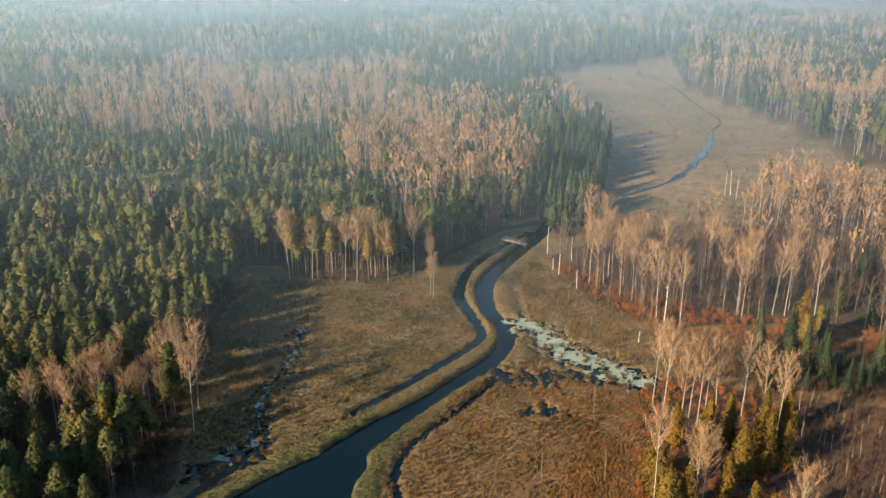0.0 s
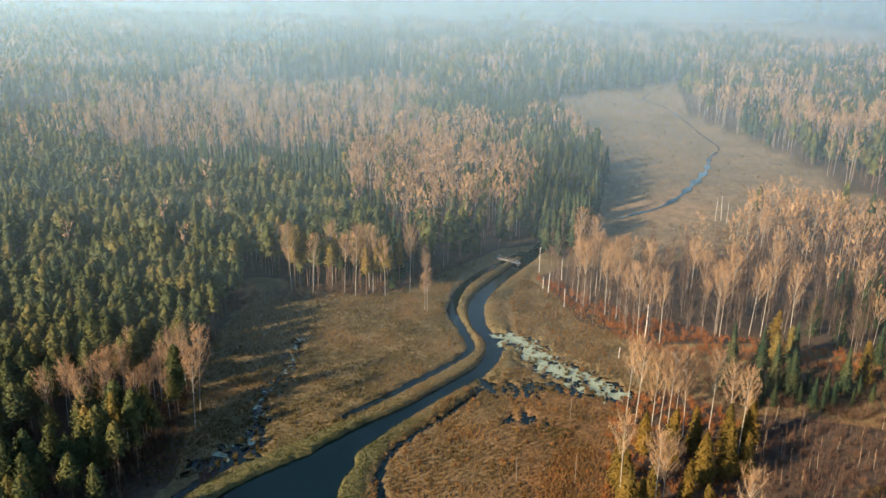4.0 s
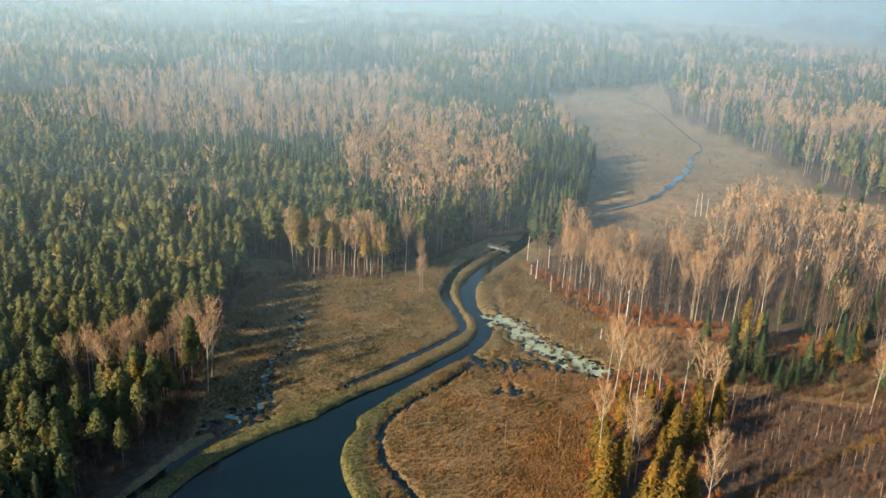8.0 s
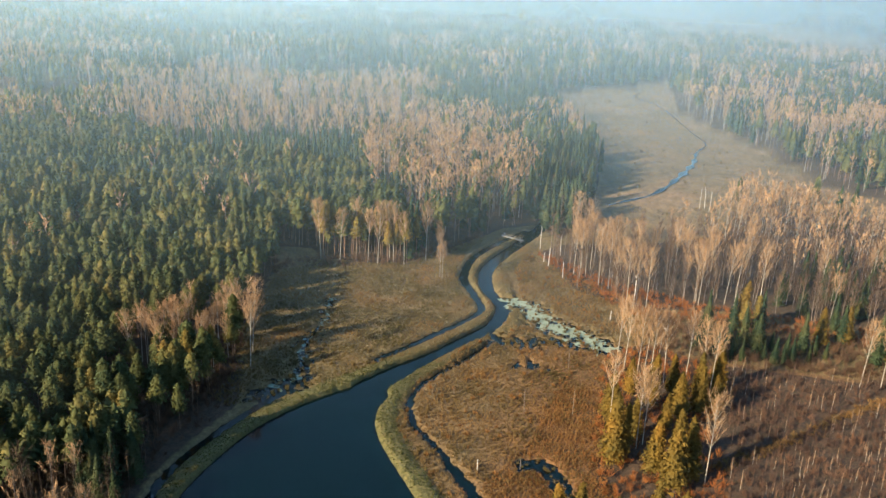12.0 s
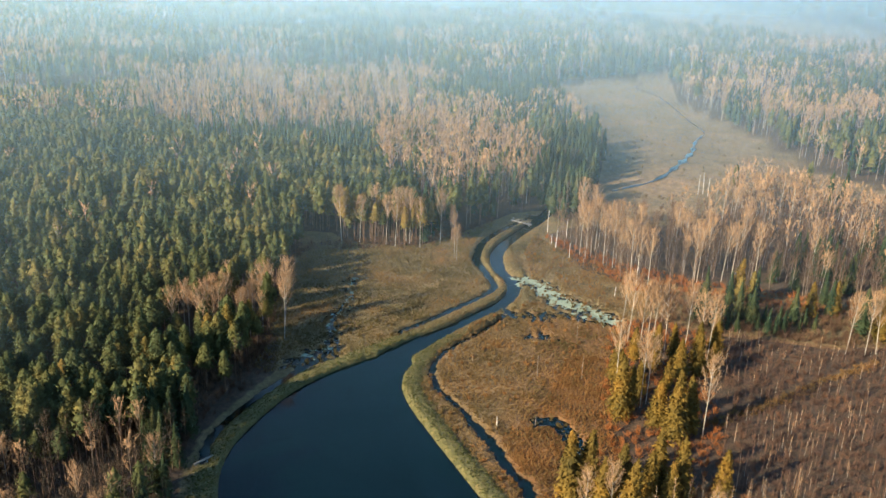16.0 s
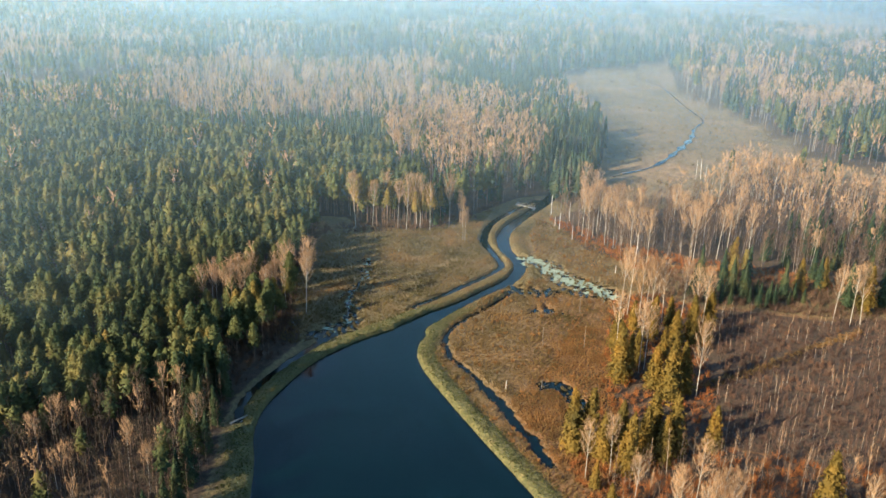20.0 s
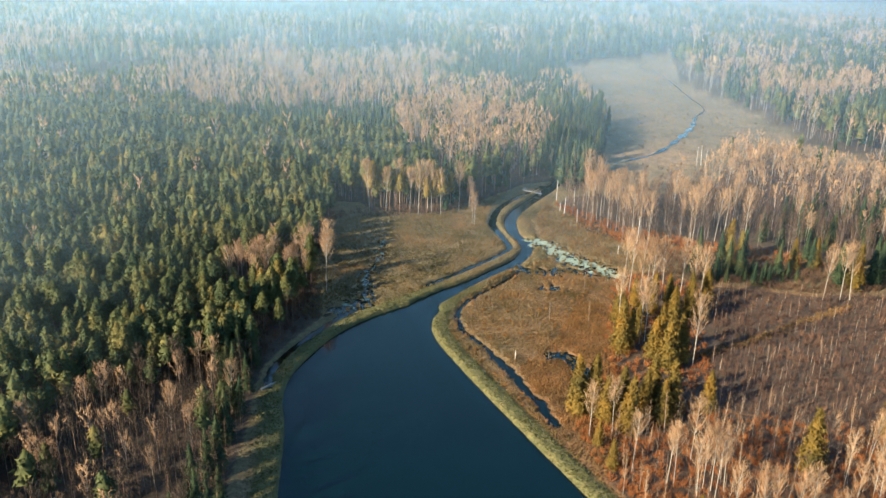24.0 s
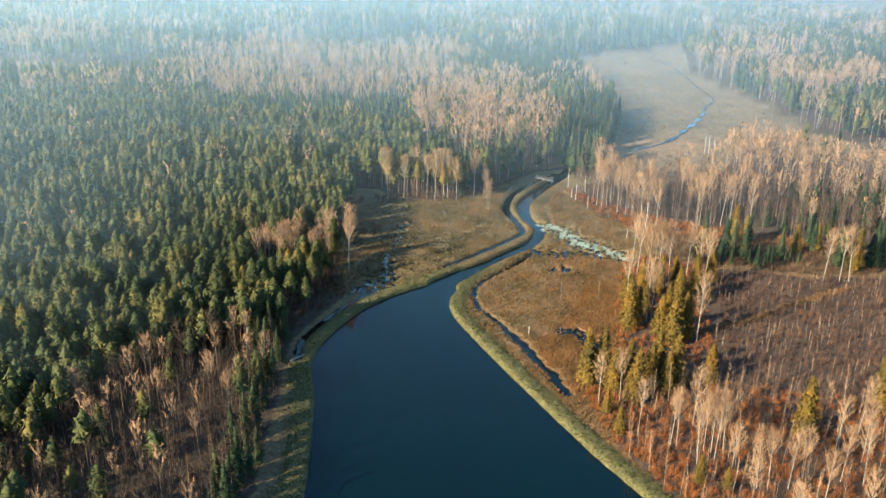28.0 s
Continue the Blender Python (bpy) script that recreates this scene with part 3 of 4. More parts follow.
def plant(kinds, x, y, scale, r, lean=0.02):
    """Copies of the made trees; the makers themselves take the first places."""
    z = ground_z(x, y)
    for i, (px, py, pz, s) in enumerate(zip(x, y, z, scale)):
        m = Matrix.Translation((px, py, pz - 0.05)) @ Euler((r.normal(0, lean), r.normal(0, lean), r.random() * 6.283)).to_matrix().to_4x4()
        k = kinds[i % len(kinds)]
        if i < len(kinds):
            k.matrix_basis = m
            k.scale = (s, s, s)
        else:
            c = copy_thing(k, m)
            c.scale = (s, s, s)


# ---- ground and water ----


def spread(lo, fine0, fine1, hi, step, grow):
    mid = list(np.arange(fine0, fine1 + step, step))
    for sgn, lim in ((-1, lo), (1, hi)):
        s, v = step, (mid[0] if sgn < 0 else mid[-1])
        side = []
        while sgn * v < sgn * lim:
            s *= grow
            v += sgn * s
            side.append(v)
        mid = side[::-1] + mid if sgn < 0 else mid + side
    return np.array(mid)


gx = spread(-4200, -90, 24, 4200, 0.6, 1.16)
gy = spread(-900, 112, 330, 4900, 0.65, 1.11)
X, Y = np.meshgrid(gx, gy)
Z, DK, MUD = height(X, Y)
nx, ny = len(gx), len(gy)
k = (np.arange(ny - 1)[:, None] * nx + np.arange(nx - 1)).ravel()
me = mesh_np("ground", np.stack([X, Y, Z], -1).reshape(-1, 3), np.stack([k, k + 1, k + nx + 1, k + nx], 1), [M_GROUND], smooth=True)
wood = np.zeros(X.shape)
for poly in (PINES, MIXWOOD, GAP, THICKET_L, EDGE_WOOD, RIGHTWOOD, BELT, CLEARING, FRONTWOOD):
    wood = np.maximum(wood, inside(X, Y, poly))
farm = inside(X, Y, FAR_MEADOW) | inside(X, Y, LEFT_FIELD) | inside(X, Y, BOG) | inside(X, Y, FAR_FIELD)
wood = np.maximum(wood, (Y > 345) & ~farm)
rust_ = np.clip((X + 22) / 18, 0, 1) * (Y < 246) * np.clip((250 - Y) / 30, 0, 1) * 0.9 + 0.38 * (X > -40) * (Y < 240)
for nm, v in (("rust", np.clip(rust_, 0, 1)), ("woods", wood), ("dike", DK), ("mud", MUD), ("far_meadow", farm & (Y > 330))):
    at_ = me.attributes.new(nm, "FLOAT", "POINT")
    at_.data.foreach_set("value", np.asarray(v, np.float32).ravel())
tagged(new("ground", me), "brown reed marsh, grassy dikes and forest floor", "ground", kind="structure")

WATER_Z = -0.22
wx, wy = np.meshgrid(np.linspace(-110, 60, 18), np.linspace(55, 350, 30))
k = (np.arange(29)[:, None] * 18 + np.arange(17)).ravel()
me = mesh_np("water", np.stack([wx, wy, 0 * wx + WATER_Z], -1).reshape(-1, 3), np.stack([k, k + 1, k + 19, k + 18], 1), [M_WATER])
tagged(new("water", me), "still dark water of the pond, canal and marsh pools", "water", kind="structure")

# pale weed afloat on the marsh pools
wx, wy = np.meshgrid(np.arange(-82, 6, 0.4), np.arange(190, 266, 0.4))
d = np.minimum(dist_line(wx, wy, POOL_A) - 3.5, dist_line(wx, wy, POOL_L) - 0.4)
grow_ = d + 3.2 * waves(wx, wy, 6.5, 11) + 1.9 * waves(wx, wy, 2.2, 12) < 0.3
ok = grow_[:-1, :-1] & grow_[1:, 1:] & grow_[1:, :-1] & grow_[:-1, 1:]
n2 = wx.shape[1]
k = (np.arange(wx.shape[0] - 1)[:, None] * n2 + np.arange(n2 - 1))[ok]
me = mesh_np("pondweed", np.stack([wx, wy, 0 * wx + WATER_Z + 0.012 + 0.006 * waves(wx, wy, 3)], -1).reshape(-1, 3), np.stack([k, k + 1, k + n2 + 1, k + n2], 1), [M_WEED])
bm = bmesh.new()
bm.from_mesh(me)
bmesh.ops.delete(bm, geom=[v for v in bm.verts if not v.link_faces], context="VERTS")
bm.to_mesh(me)
bm.free()
tagged(new("pondweed", me), "pale green weed afloat on the marsh pool", "pondweed", kind="stuff")

# the brook that winds through the far meadow
brook = spline([(-2, 372), (4, 380), (12, 389), (19, 401), (26, 423), (35, 462), (39, 495), (45, 520), (38, 559), (24, 636), (7, 684), (22, 755)], 3.0)
wide = 0.4 + 1.3 * np.clip(1 - np.abs(brook[:, 1] - 440) / 90, 0, 1) * np.clip(0.6 + 0.9 * np.sin(brook[:, 1] * 0.35), 0.15, 2)
t_ = np.gradient(brook, axis=0)
t_ /= np.linalg.norm(t_, axis=1, keepdims=True)
side = np.stack([-t_[:, 1], t_[:, 0]], 1) * wide[:, None]
lft, rgt = brook + side, brook - side
zz = np.maximum(ground_z(brook[:, 0], brook[:, 1]), np.maximum(ground_z(lft[:, 0], lft[:, 1]), ground_z(rgt[:, 0], rgt[:, 1]))) + 0.25
V = np.vstack([np.column_stack([lft, zz]), np.column_stack([rgt, zz])])
k = np.arange(len(brook) - 1)
me = mesh_np("brook_water", V, np.stack([k, k + 1, k + 1 + len(brook), k + len(brook)], 1), [M_WATER])
tagged(new("brook_water", me), "narrow brook winding through the pale far meadow", "water", kind="structure")

# upright sheets standing in for distance haze, from the marsh's back to the horizon
for far, m in zip(HAZE_AT, M_HAZE):
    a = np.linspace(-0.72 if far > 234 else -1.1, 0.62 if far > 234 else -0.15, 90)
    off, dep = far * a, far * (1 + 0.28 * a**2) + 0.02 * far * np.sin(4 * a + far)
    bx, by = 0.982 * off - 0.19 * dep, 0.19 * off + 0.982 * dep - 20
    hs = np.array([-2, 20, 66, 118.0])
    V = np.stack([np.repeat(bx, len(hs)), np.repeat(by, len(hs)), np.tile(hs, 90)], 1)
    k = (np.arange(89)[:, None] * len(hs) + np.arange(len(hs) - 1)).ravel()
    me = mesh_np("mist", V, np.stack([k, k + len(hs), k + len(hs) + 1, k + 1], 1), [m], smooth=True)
    tagged(new("mist", me), "thin pale blue see-through sheet standing in for distance haze", "mist", kind="stuff")

# ---- forests ----
r = np.random.default_rng(11)
PINE_N = [conifer_form(r, 13, 7, 9, 560, 0.62, low=q, wide=w, power=0.48) for q, w in ((0.42, 0.162), (0.48, 0.15), (0.52, 0.168), (0.4, 0.158), (0.46, 0.145))]
PINE_M = [conifer_form(r, 13, 6, 8, 90, 1.0, low=q, wide=w, power=0.48, limbs=2, sides=3) for q, w in ((0.42, 0.162), (0.5, 0.15), (0.52, 0.168), (0.46, 0.148))]
PINE_B = [conifer_form(r, 13, 5, 7, 46, 1.25, low=q, wide=0.16, power=0.48, limbs=1, sides=3) for q in (0.42, 0.5, 0.46)]
PINE_D = [conifer_form(r, 17, 5, 6, 22, 1.7, low=q, wide=0.17, power=0.55, limbs=1, sides=3) for q in (0.42, 0.5, 0.36)]
PINE_F = [conifer_form(r, 20, 4, 5, 6, 2.4, low=0.4, wide=0.15, power=0.6, limbs=1, sides=3) for q in range(3)]
SPRUCE_N = [conifer_form(r, 18, 13, 10, 620, 0.8, low=0.05, wide=0.155, power=0.8, rise=-0.3, limbs=1) for q in range(3)]
SPRUCE_G = [conifer_form(r, 17, 11, 11, 900, 0.85, low=0.08, wide=q, power=0.62, rise=-0.15, limbs=1) for q in (0.16, 0.18, 0.2)]
SPRUCE_M = [conifer_form(r, 18, 9, 8, 76, 1.3, low=0.06, wide=0.155, power=0.8, rise=-0.3, limbs=1, sides=3) for q in range(3)]
SPRUCE_D = [conifer_form(r, 18, 7, 6, 24, 1.8, low=0.06, wide=0.15, power=0.8, rise=-0.3, limbs=1, sides=3) for q in range(3)]
SPRUCE_F = [conifer_form(r, 18, 5, 5, 6, 2.6, low=0.08, wide=0.14, power=0.85, rise=-0.3, limbs=1, sides=3) for q in range(3)]
BIRCH_N = [birch_form(r, 18, 760, low=q, limbs=22, twig=0.032, wide=0.118, steep=1.75) for q in (0.42, 0.5, 0.36, 0.46)]
BIRCH_D = [birch_form(r, 18, 84, low=0.34, wide=0.135, twig=0.19, limbs=7, sides=3, steep=1.9) for q in range(4)]
BIRCH_F = [birch_form(r, 18, 30, low=0.34, twig=0.36, limbs=4, wide=0.13, sides=3, steep=2.4) for q in range(3)]
ALDER_N = [birch_form(r, 12, 420, low=0.16, wide=0.125, twig=0.034, steep=1.7) for q in range(3)]
ALDER_M = [birch_form(r, 12, 140, low=0.14, wide=0.13, twig=0.06, limbs=8, sides=3, steep=1.6) for q in range(3)]
BIRCH_S = [birch_form(r, 13, 170, low=0.42, wide=0.1, limbs=7, twig=0.05, sides=3, steep=2.4) for q in range(4)]
ALDER_S = [birch_form(r, 9, 110, low=0.15, wide=0.15, twig=0.045, limbs=7, sides=3, steep=1.6) for q in range(3)]
SAPLING = [sapling_form(r, 4.2, 30, 0.03) for q in range(5)]
POLE = [sapling_form(r, 9, 70, 0.03) for q in range(4)]
BUSH = [bush_form(r, 2.0, 46, 0.034) for q in range(4)]
REED = [bush_form(r, 0.6, 9, 0.06) for q in range(5)]
TURF = [bush_form(r, 0.3, 6, 0.08) for q in range(5)]


def part_near(x, y, n, cx, cy):
    """The n places nearest to a spot of the plan, and the rest."""
    o = np.argsort(np.hypot(x - cx, y - cy))
    return o[:n], o[n:]


# pine wood west of the marsh
x, y = scatter(PINES, 3.5, r, 0.95)
BARE_GROUP = [(-99, 187), (-84, 195), (-80, 208), (-84, 224), (-95, 222), (-101, 206)]
ok = (np.arctan2(x, y + 70) > -0.98) & (~inside(x, y, [(-99, 178), (-84, 184), (-78, 206), (-84, 226), (-95, 224), (-103, 206)]) | (r.random(len(x)) < 0.22))
x, y = x[ok], y[ok]
x, y = x + 0.8 * waves(x, y, 17), y + 0.8 * waves(x, y, 19, 3)
sc = (0.78 + 0.4 * r.random(len(x))) * (1 + 0.1 * waves(x, y, 40, 5)) * (1 + 0.12 * np.clip((y - 255) / 30, 0, 1))
near, rest = part_near(x, y, 300, -72, 160)
pines = [tree_maker("pine_tree", f, (M_PINEBARK, M_PINE), "tall green pine with bare trunk in the dense wood", "pine", "pines of the wood") for f in PINE_N]
plant(pines, x[near], y[near], sc[near], r)
seen_ = np.arctan2(x, y + 70) > -0.74
odd = (r.random(len(x)) < 0.014) & seen_
odd[near] = False
massed("birch_wood", BIRCH_D, [M_BIRCHBARK, M_TWIG], x[odd], y[odd], 0.65 + 0.25 * r.random(odd.sum()) + 0.25 * (y[odd] > 255), r, "single leafless birches among the pines", "birch wood")
rest = rest[~odd[rest]]
back_ = seen_ & ((y > 262) | (x < -165))
for forms, sel in ((PINE_M, rest[(seen_ & ~back_)[rest]]), (PINE_B, rest[back_[rest]]), (PINE_F, rest[~seen_[rest]])):
    massed("pine_wood", forms, [M_PINEBARK, M_PINE], x[sel], y[sel], sc[sel], r, "dense green pine wood lit from one side", "pine wood")

# trees between the wood and the ditch
x, y = scatter([(-75.5, 152), (-76, 162), (-75, 174), (-73.5, 187), (-79, 200), (-86, 190), (-90, 170), (-88, 152)], 3.6, r, 0.8)
u = r.random(len(x))
massed("pine_wood", PINE_N[:3], [M_PINEBARK, M_PINE], x[u < 0.5], y[u < 0.5], 0.65 + 0.3 * r.random((u < 0.5).sum()), r, "young green pines beside the ditch", "pine wood")
massed("alder_thicket", ALDER_M, [M_PINEBARK, M_SHADED_TWIG], x[u >= 0.5], y[u >= 0.5], 0.5 + 0.35 * r.random((u >= 0.5).sum()), r, "leafless thicket beside the ditch, dark brown with shade in its colour", "thicket")

# birches round the marsh, in the belt and along the wood's edges
edge_b = [(-79.6, 276.5), (-71.3, 278.5), (-68.1, 278), (-60.3, 280), (-85.3, 275.5), (-75.5, 204), (-78.2, 211), (-64, 281), (-55, 286), (-66, 284), (-76, 282)]
small_b = [(-46.7, 272.4), (-47.6, 273.2), (-50, 285), (-52, 290), (-81.6, 150.4), (-80.9, 130.2), (-98, 135), (-106, 131), (-108, 140), (-72.5, 139.6), (-102, 116)]
wood_b = [(9, 268.7), (11.7, 267.3), (6.5, 268.8), (25, 276), (26.1, 275.4), (25.6, 277.5), (33.4, 278.6), (36.1, 278.6), (42.9, 279.4), (-1.8, 281.6), (1.1, 280.1), (-7.6, 285.8), (3.6, 278.5), (-9.6, 289.4), (-6, 289), (-12, 312), (-9, 316), (-6, 313), (2, 290), (8, 288), (13, 292), (20, 296), (30, 292), (40, 294)]
belt_b = [(21.8, 185.5), (9.5, 194.2), (10.7, 196.2), (4.1, 199.8), (9.3, 223), (12.3, 224), (13.9, 227.5), (11, 226.5), (15.4, 224.6), (20.6, 229.4), (6.4, 226.8), (4.6, 229.5), (24, 228), (25, 220), (59.6, 236), (64, 236), (67, 238)]
front_b = [(44.5, 151), (46.9, 145), (51, 141.6), (52, 151), (25, 126), (30.2, 127.8), (32.2, 128.4), (35.8, 128.8), (38.4, 130.8), (24.7, 136.2), (8.5, 139.5), (0, 149.3), (4.4, 151.6), (16, 136.7), (14.8, 137.1), (19.4, 145.7), (19.8, 132.7), (22.6, 137.2), (22.9, 133.5), (21.2, 137.4), (45.8, 134), (49.6, 133.6), (56, 146), (60, 139), (41, 124), (28, 119), (34, 113), (48, 122), (55, 128)]
hero = edge_b + small_b + wood_b + belt_b + front_b
bx, by = map(np.array, zip(*hero))
gx2, gy2 = scatter(BARE_GROUP, 3.9, r, 0.85)
rx, ry = scatter(RIGHTWOOD, 5.6, r, 0.9)
o = np.flatnonzero(ry < 335)
o = o[r.permutation(len(o))[:34]]
wx2, wy2 = scatter([(-120, 126), (-85, 138), (-72, 128), (-66, 104), (-90, 92), (-118, 100)], 13, r, 0.8)
x = np.concatenate([bx, gx2, wx2, rx[o]])
y = np.concatenate([by, gy2, wy2, ry[o]])
sc = 0.72 + 0.36 * r.random(len(x))
sc[: len(bx)] = 0.92 + 0.2 * r.random(len(bx))
a, b_ = len(edge_b), len(edge_b) + len(small_b)
sc[a:b_] *= 0.62
c_ = len(hero) - len(front_b)
sc[c_ : len(hero)] *= 0.72
sc[c_ - len(belt_b) : c_] *= 0.96
sc[len(bx) : len(bx) + len(gx2)] *= 0.78
sc[len(bx) + len(gx2) : len(bx) + len(gx2) + len(wx2)] *= 0.62
x, y, sc = x[:300], y[:300], sc[:300]
birches = [tree_maker("birch_tree", f, (M_BIRCHBARK, M_TWIG), "bare birch with white trunk and pale brown twigs", "birch", "birches round the marsh") for f in BIRCH_N]
plant(birches, x, y, sc, r, 0.03)
x, y = scatter([(38, 346), (44, 378), (69, 382), (86, 364), (120, 362), (120, 346), (64, 336)], 4.6, r, 0.9)
x2, y2 = scatter(RIGHTWOOD, 10.5, r, 0.9)
x, y = np.concatenate([x, x2]), np.concatenate([y, y2])
ok = y > 285
massed("birch_wood", BIRCH_D, [M_BIRCHBARK, M_TWIG], x[ok], y[ok], 0.65 + 0.35 * r.random(ok.sum()), r, "leafless birches standing in the alder wood", "birch wood")

# brown alders of the right wood and the left thicket
x, y = scatter(RIGHTWOOD, 4.5, r, 0.9)
sc = 0.8 + 0.4 * r.random(len(x))
near, rest = part_near(x, y, 170, 25, 270)
alders = [tree_maker("alder_tree", f, (M_GREYBARK, M_ALDER), "leafless brown alder with grey trunk", "alder", "alders of the wet wood") for f in ALDER_N]
plant(alders, x[near], y[near], sc[near], r, 0.03)
massed("alder_wood", ALDER_M, [M_GREYBARK, M_ALDER], x[rest], y[rest], sc[rest], r, "leafless reddish brown alder wood", "alder wood")
# thicket twigs carry the wood's shade in their colour, dark pine bark on trunks
x, y = scatter(THICKET_L, 2.8, r, 0.92)
ok = y > 20
x, y = x[ok], y[ok]
massed("alder_thicket", ALDER_M, [M_PINEBARK, M_SHADED_TWIG], x, y, 0.55 + 0.3 * r.random(len(x)), r, "leafless thicket under the birches, dark brown with shade in its colour", "thicket")
YOUNG = [(-101, 122), (-98, 143), (-81, 150), (-72, 140), (-66, 122), (-58, 100), (-58, 40), (-100, 40), (-98, 90)]
x, y = scatter(YOUNG, 4.0, r, 0.85)
# few birches pale for sunlit tips, the rest dark for shade, all by colour
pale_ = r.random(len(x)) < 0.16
massed("birch_stand", BIRCH_S, [M_GREYBARK, M_TWIG], x[pale_], y[pale_], 0.85 + 0.3 * r.random(pale_.sum()), r, "slender bare birches in pale peach twig colour, standing for sunlit tips", "birch stand")
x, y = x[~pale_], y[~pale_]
massed("birch_stand", BIRCH_S, [M_PINEBARK, M_SHADED_TWIG], x, y, 0.7 + 0.32 * r.random(len(x)), r, "slender bare birches with shade put into their dark twig colour", "birch stand")
x, y = scatter(THICKET_L, 3.2, r, 0.9)
ok = (~inside(x, y, YOUNG) & (x < -80)) | (r.random(len(x)) < 0.05)
massed("pine_wood", PINE_M, [M_PINEBARK, M_PINE], x[ok], y[ok], 0.75 + 0.35 * r.random(ok.sum()), r, "green pines beside the birch stand", "pine wood")

# spruces of the belt, of the right wood and at the meadow's edge
belt_s = [(-2.8, 156.8), (-0.3, 158.3), (2.8, 156), (7.2, 152), (10.1, 158), (14, 157.7), (16.2, 160.5), (23.6, 164.2), (41.3, 147.4), (58.7, 162), (19.8, 125.6), (24.8, 125), (1.8, 146.2), (4.8, 139), (6, 161), (12, 163), (6.8, 191.7), (12.5, 186.7), (17.4, 191.4), (5.2, 187.9), (15.8, 182), (19.2, 186), (9, 198), (5, 201), (3.5, 205), (15, 203), (18, 209), (12, 213), (22, 212), (25.5, 214), (17, 219), (27, 224), (8, 217), (22.5, 219)]
sx, sy = map(np.array, zip(*belt_s))
tx, ty = scatter([(20, 243), (38, 246), (58, 250), (74, 240), (110, 250), (110, 266), (72, 262), (40, 264), (22, 258)], 7.0, r, 0.8)
qx, qy = scatter([(46, 276), (70, 264), (150, 255), (190, 330), (110, 345), (56, 310)], 8.2, r, 0.8)
vx, vy = scatter([(-82, 166), (-76, 160), (-71.5, 146), (-66.5, 131), (-60, 110), (-57, 92), (-61, 92), (-66, 112), (-72, 132), (-79, 146), (-90, 158)], 3.4, r, 0.85)
ex, ey = scatter([(-42, 352), (-24, 352), (-10, 405), (-16, 430), (-40, 400)], 4.6, r, 0.9)
# belt spruces carry golden sunlight in their needle colour
golden = [tree_maker("spruce_tree", f, (M_PINEBARK, M_SUN_GOLD), "olive gold spruce in the birch belt, low sun put into its colour", "spruce", "spruces round the marsh") for f in SPRUCE_G]
sc = 0.62 + 0.32 * r.random(len(sx))
sc[[10, 11, 12, 13]] *= 0.55
sc[22:] *= 0.8
few = r.random(len(tx)) < 0.35
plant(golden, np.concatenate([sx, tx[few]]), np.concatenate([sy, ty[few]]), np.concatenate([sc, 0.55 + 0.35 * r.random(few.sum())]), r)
lx, ly = scatter([(24, 238), (50, 243), (60, 255), (30, 254)], 4.4, r, 0.9)
qx, qy = np.concatenate([tx[~few], qx, lx]), np.concatenate([ty[~few], qy, ly])
x, y = np.concatenate([vx, qx, ex]), np.concatenate([vy, qy, ey])
sc = 0.55 + 0.4 * r.random(len(x))
sc[: len(vx)] *= 0.75
sc[len(vx) : len(vx) + len(qx)] *= 0.88
sc[len(vx) + len(qx) - len(lx) : len(vx) + len(qx)] *= 0.55
sc[-len(ex) :] = 0.85 + 0.3 * r.random(len(ex))
spruces = [tree_maker("spruce_tree", f, (M_PINEBARK, M_SPRUCE), "green spruce with drooping boughs", "spruce", "spruces round the marsh") for f in SPRUCE_N]
plant(spruces, x[:300], y[:300], sc[:300], r)

# mixed wood behind the footbridge: birches on its crest, spruces at its corner, grey alders below
x, y = scatter(MIXWOOD, 4.3, r, 0.92)
u = r.random(len(x)) + 0.2 * waves(x, y, 30, 3)
crest = inside(x, y, LOBE)
corner = (x > -31) & ~crest
b_sel = crest & (u < 0.72)
s_sel = (corner & (u < 0.8)) | (crest & (u >= 0.9)) | (~crest & ~corner & (u > 0.72))
p_sel = (crest & (u >= 0.72) & (u < 0.9)) | (~crest & ~corner & (u < 0.3))
a_sel = ~(b_sel | s_sel | p_sel)
for sel, nm, forms, mats, lab, k in ((b_sel, "birch_wood", BIRCH_D, [M_BIRCHBARK, M_TWIG], "leafless birches of the mixed wood", 1.0), (a_sel, "alder_wood", ALDER_M, [M_GREYBARK, M_ALDER], "grey brown leafless alders of the mixed wood", 1.2), (s_sel, "spruce_wood", SPRUCE_M, [M_PINEBARK, M_SPRUCE], "dark spruces of the mixed wood", 0.9), (p_sel, "pine_wood", PINE_M, [M_PINEBARK, M_PINE], "tall green pines of the mixed wood", 1.2)):
    massed(nm, forms, mats, x[sel], y[sel], k * (0.8 + 0.35 * r.random(sel.sum())), r, lab, "wood")
x, y = scatter(GAP, 4.2, r, 0.95)
massed("spruce_wood", SPRUCE_D, [M_PINEBARK, M_SPRUCE], x, y, 0.6 + 0.3 * r.random(len(x)), r, "low dark spruces in a hollow behind the pines", "wood")

# golden larches at the pine wood's edge
larches = [tree_maker("larch_tree", f, (M_PINEBARK, M_LARCH_SUNLIT_PINE), "slim larch with golden autumn needles", "larch", "larches at the wood's edge") for f in PINE_N[:2]]
x, y = np.array([-82.0, -84.5, -88, -97, -93, -104, 40, 36]), np.array([198.0, 193, 189, 178, 172, 160, 262, 255])
plant(larches, x, y, np.array([0.95, 1.0, 0.9, 0.95, 1.0, 0.9, 0.8, 0.85]), r)
EDGE_PINE = [conifer_form(r, 16.5, 7, 9, 380, 0.7, low=q, wide=0.12, power=0.5, limbs=12) for q in (0.52, 0.58, 0.48)]
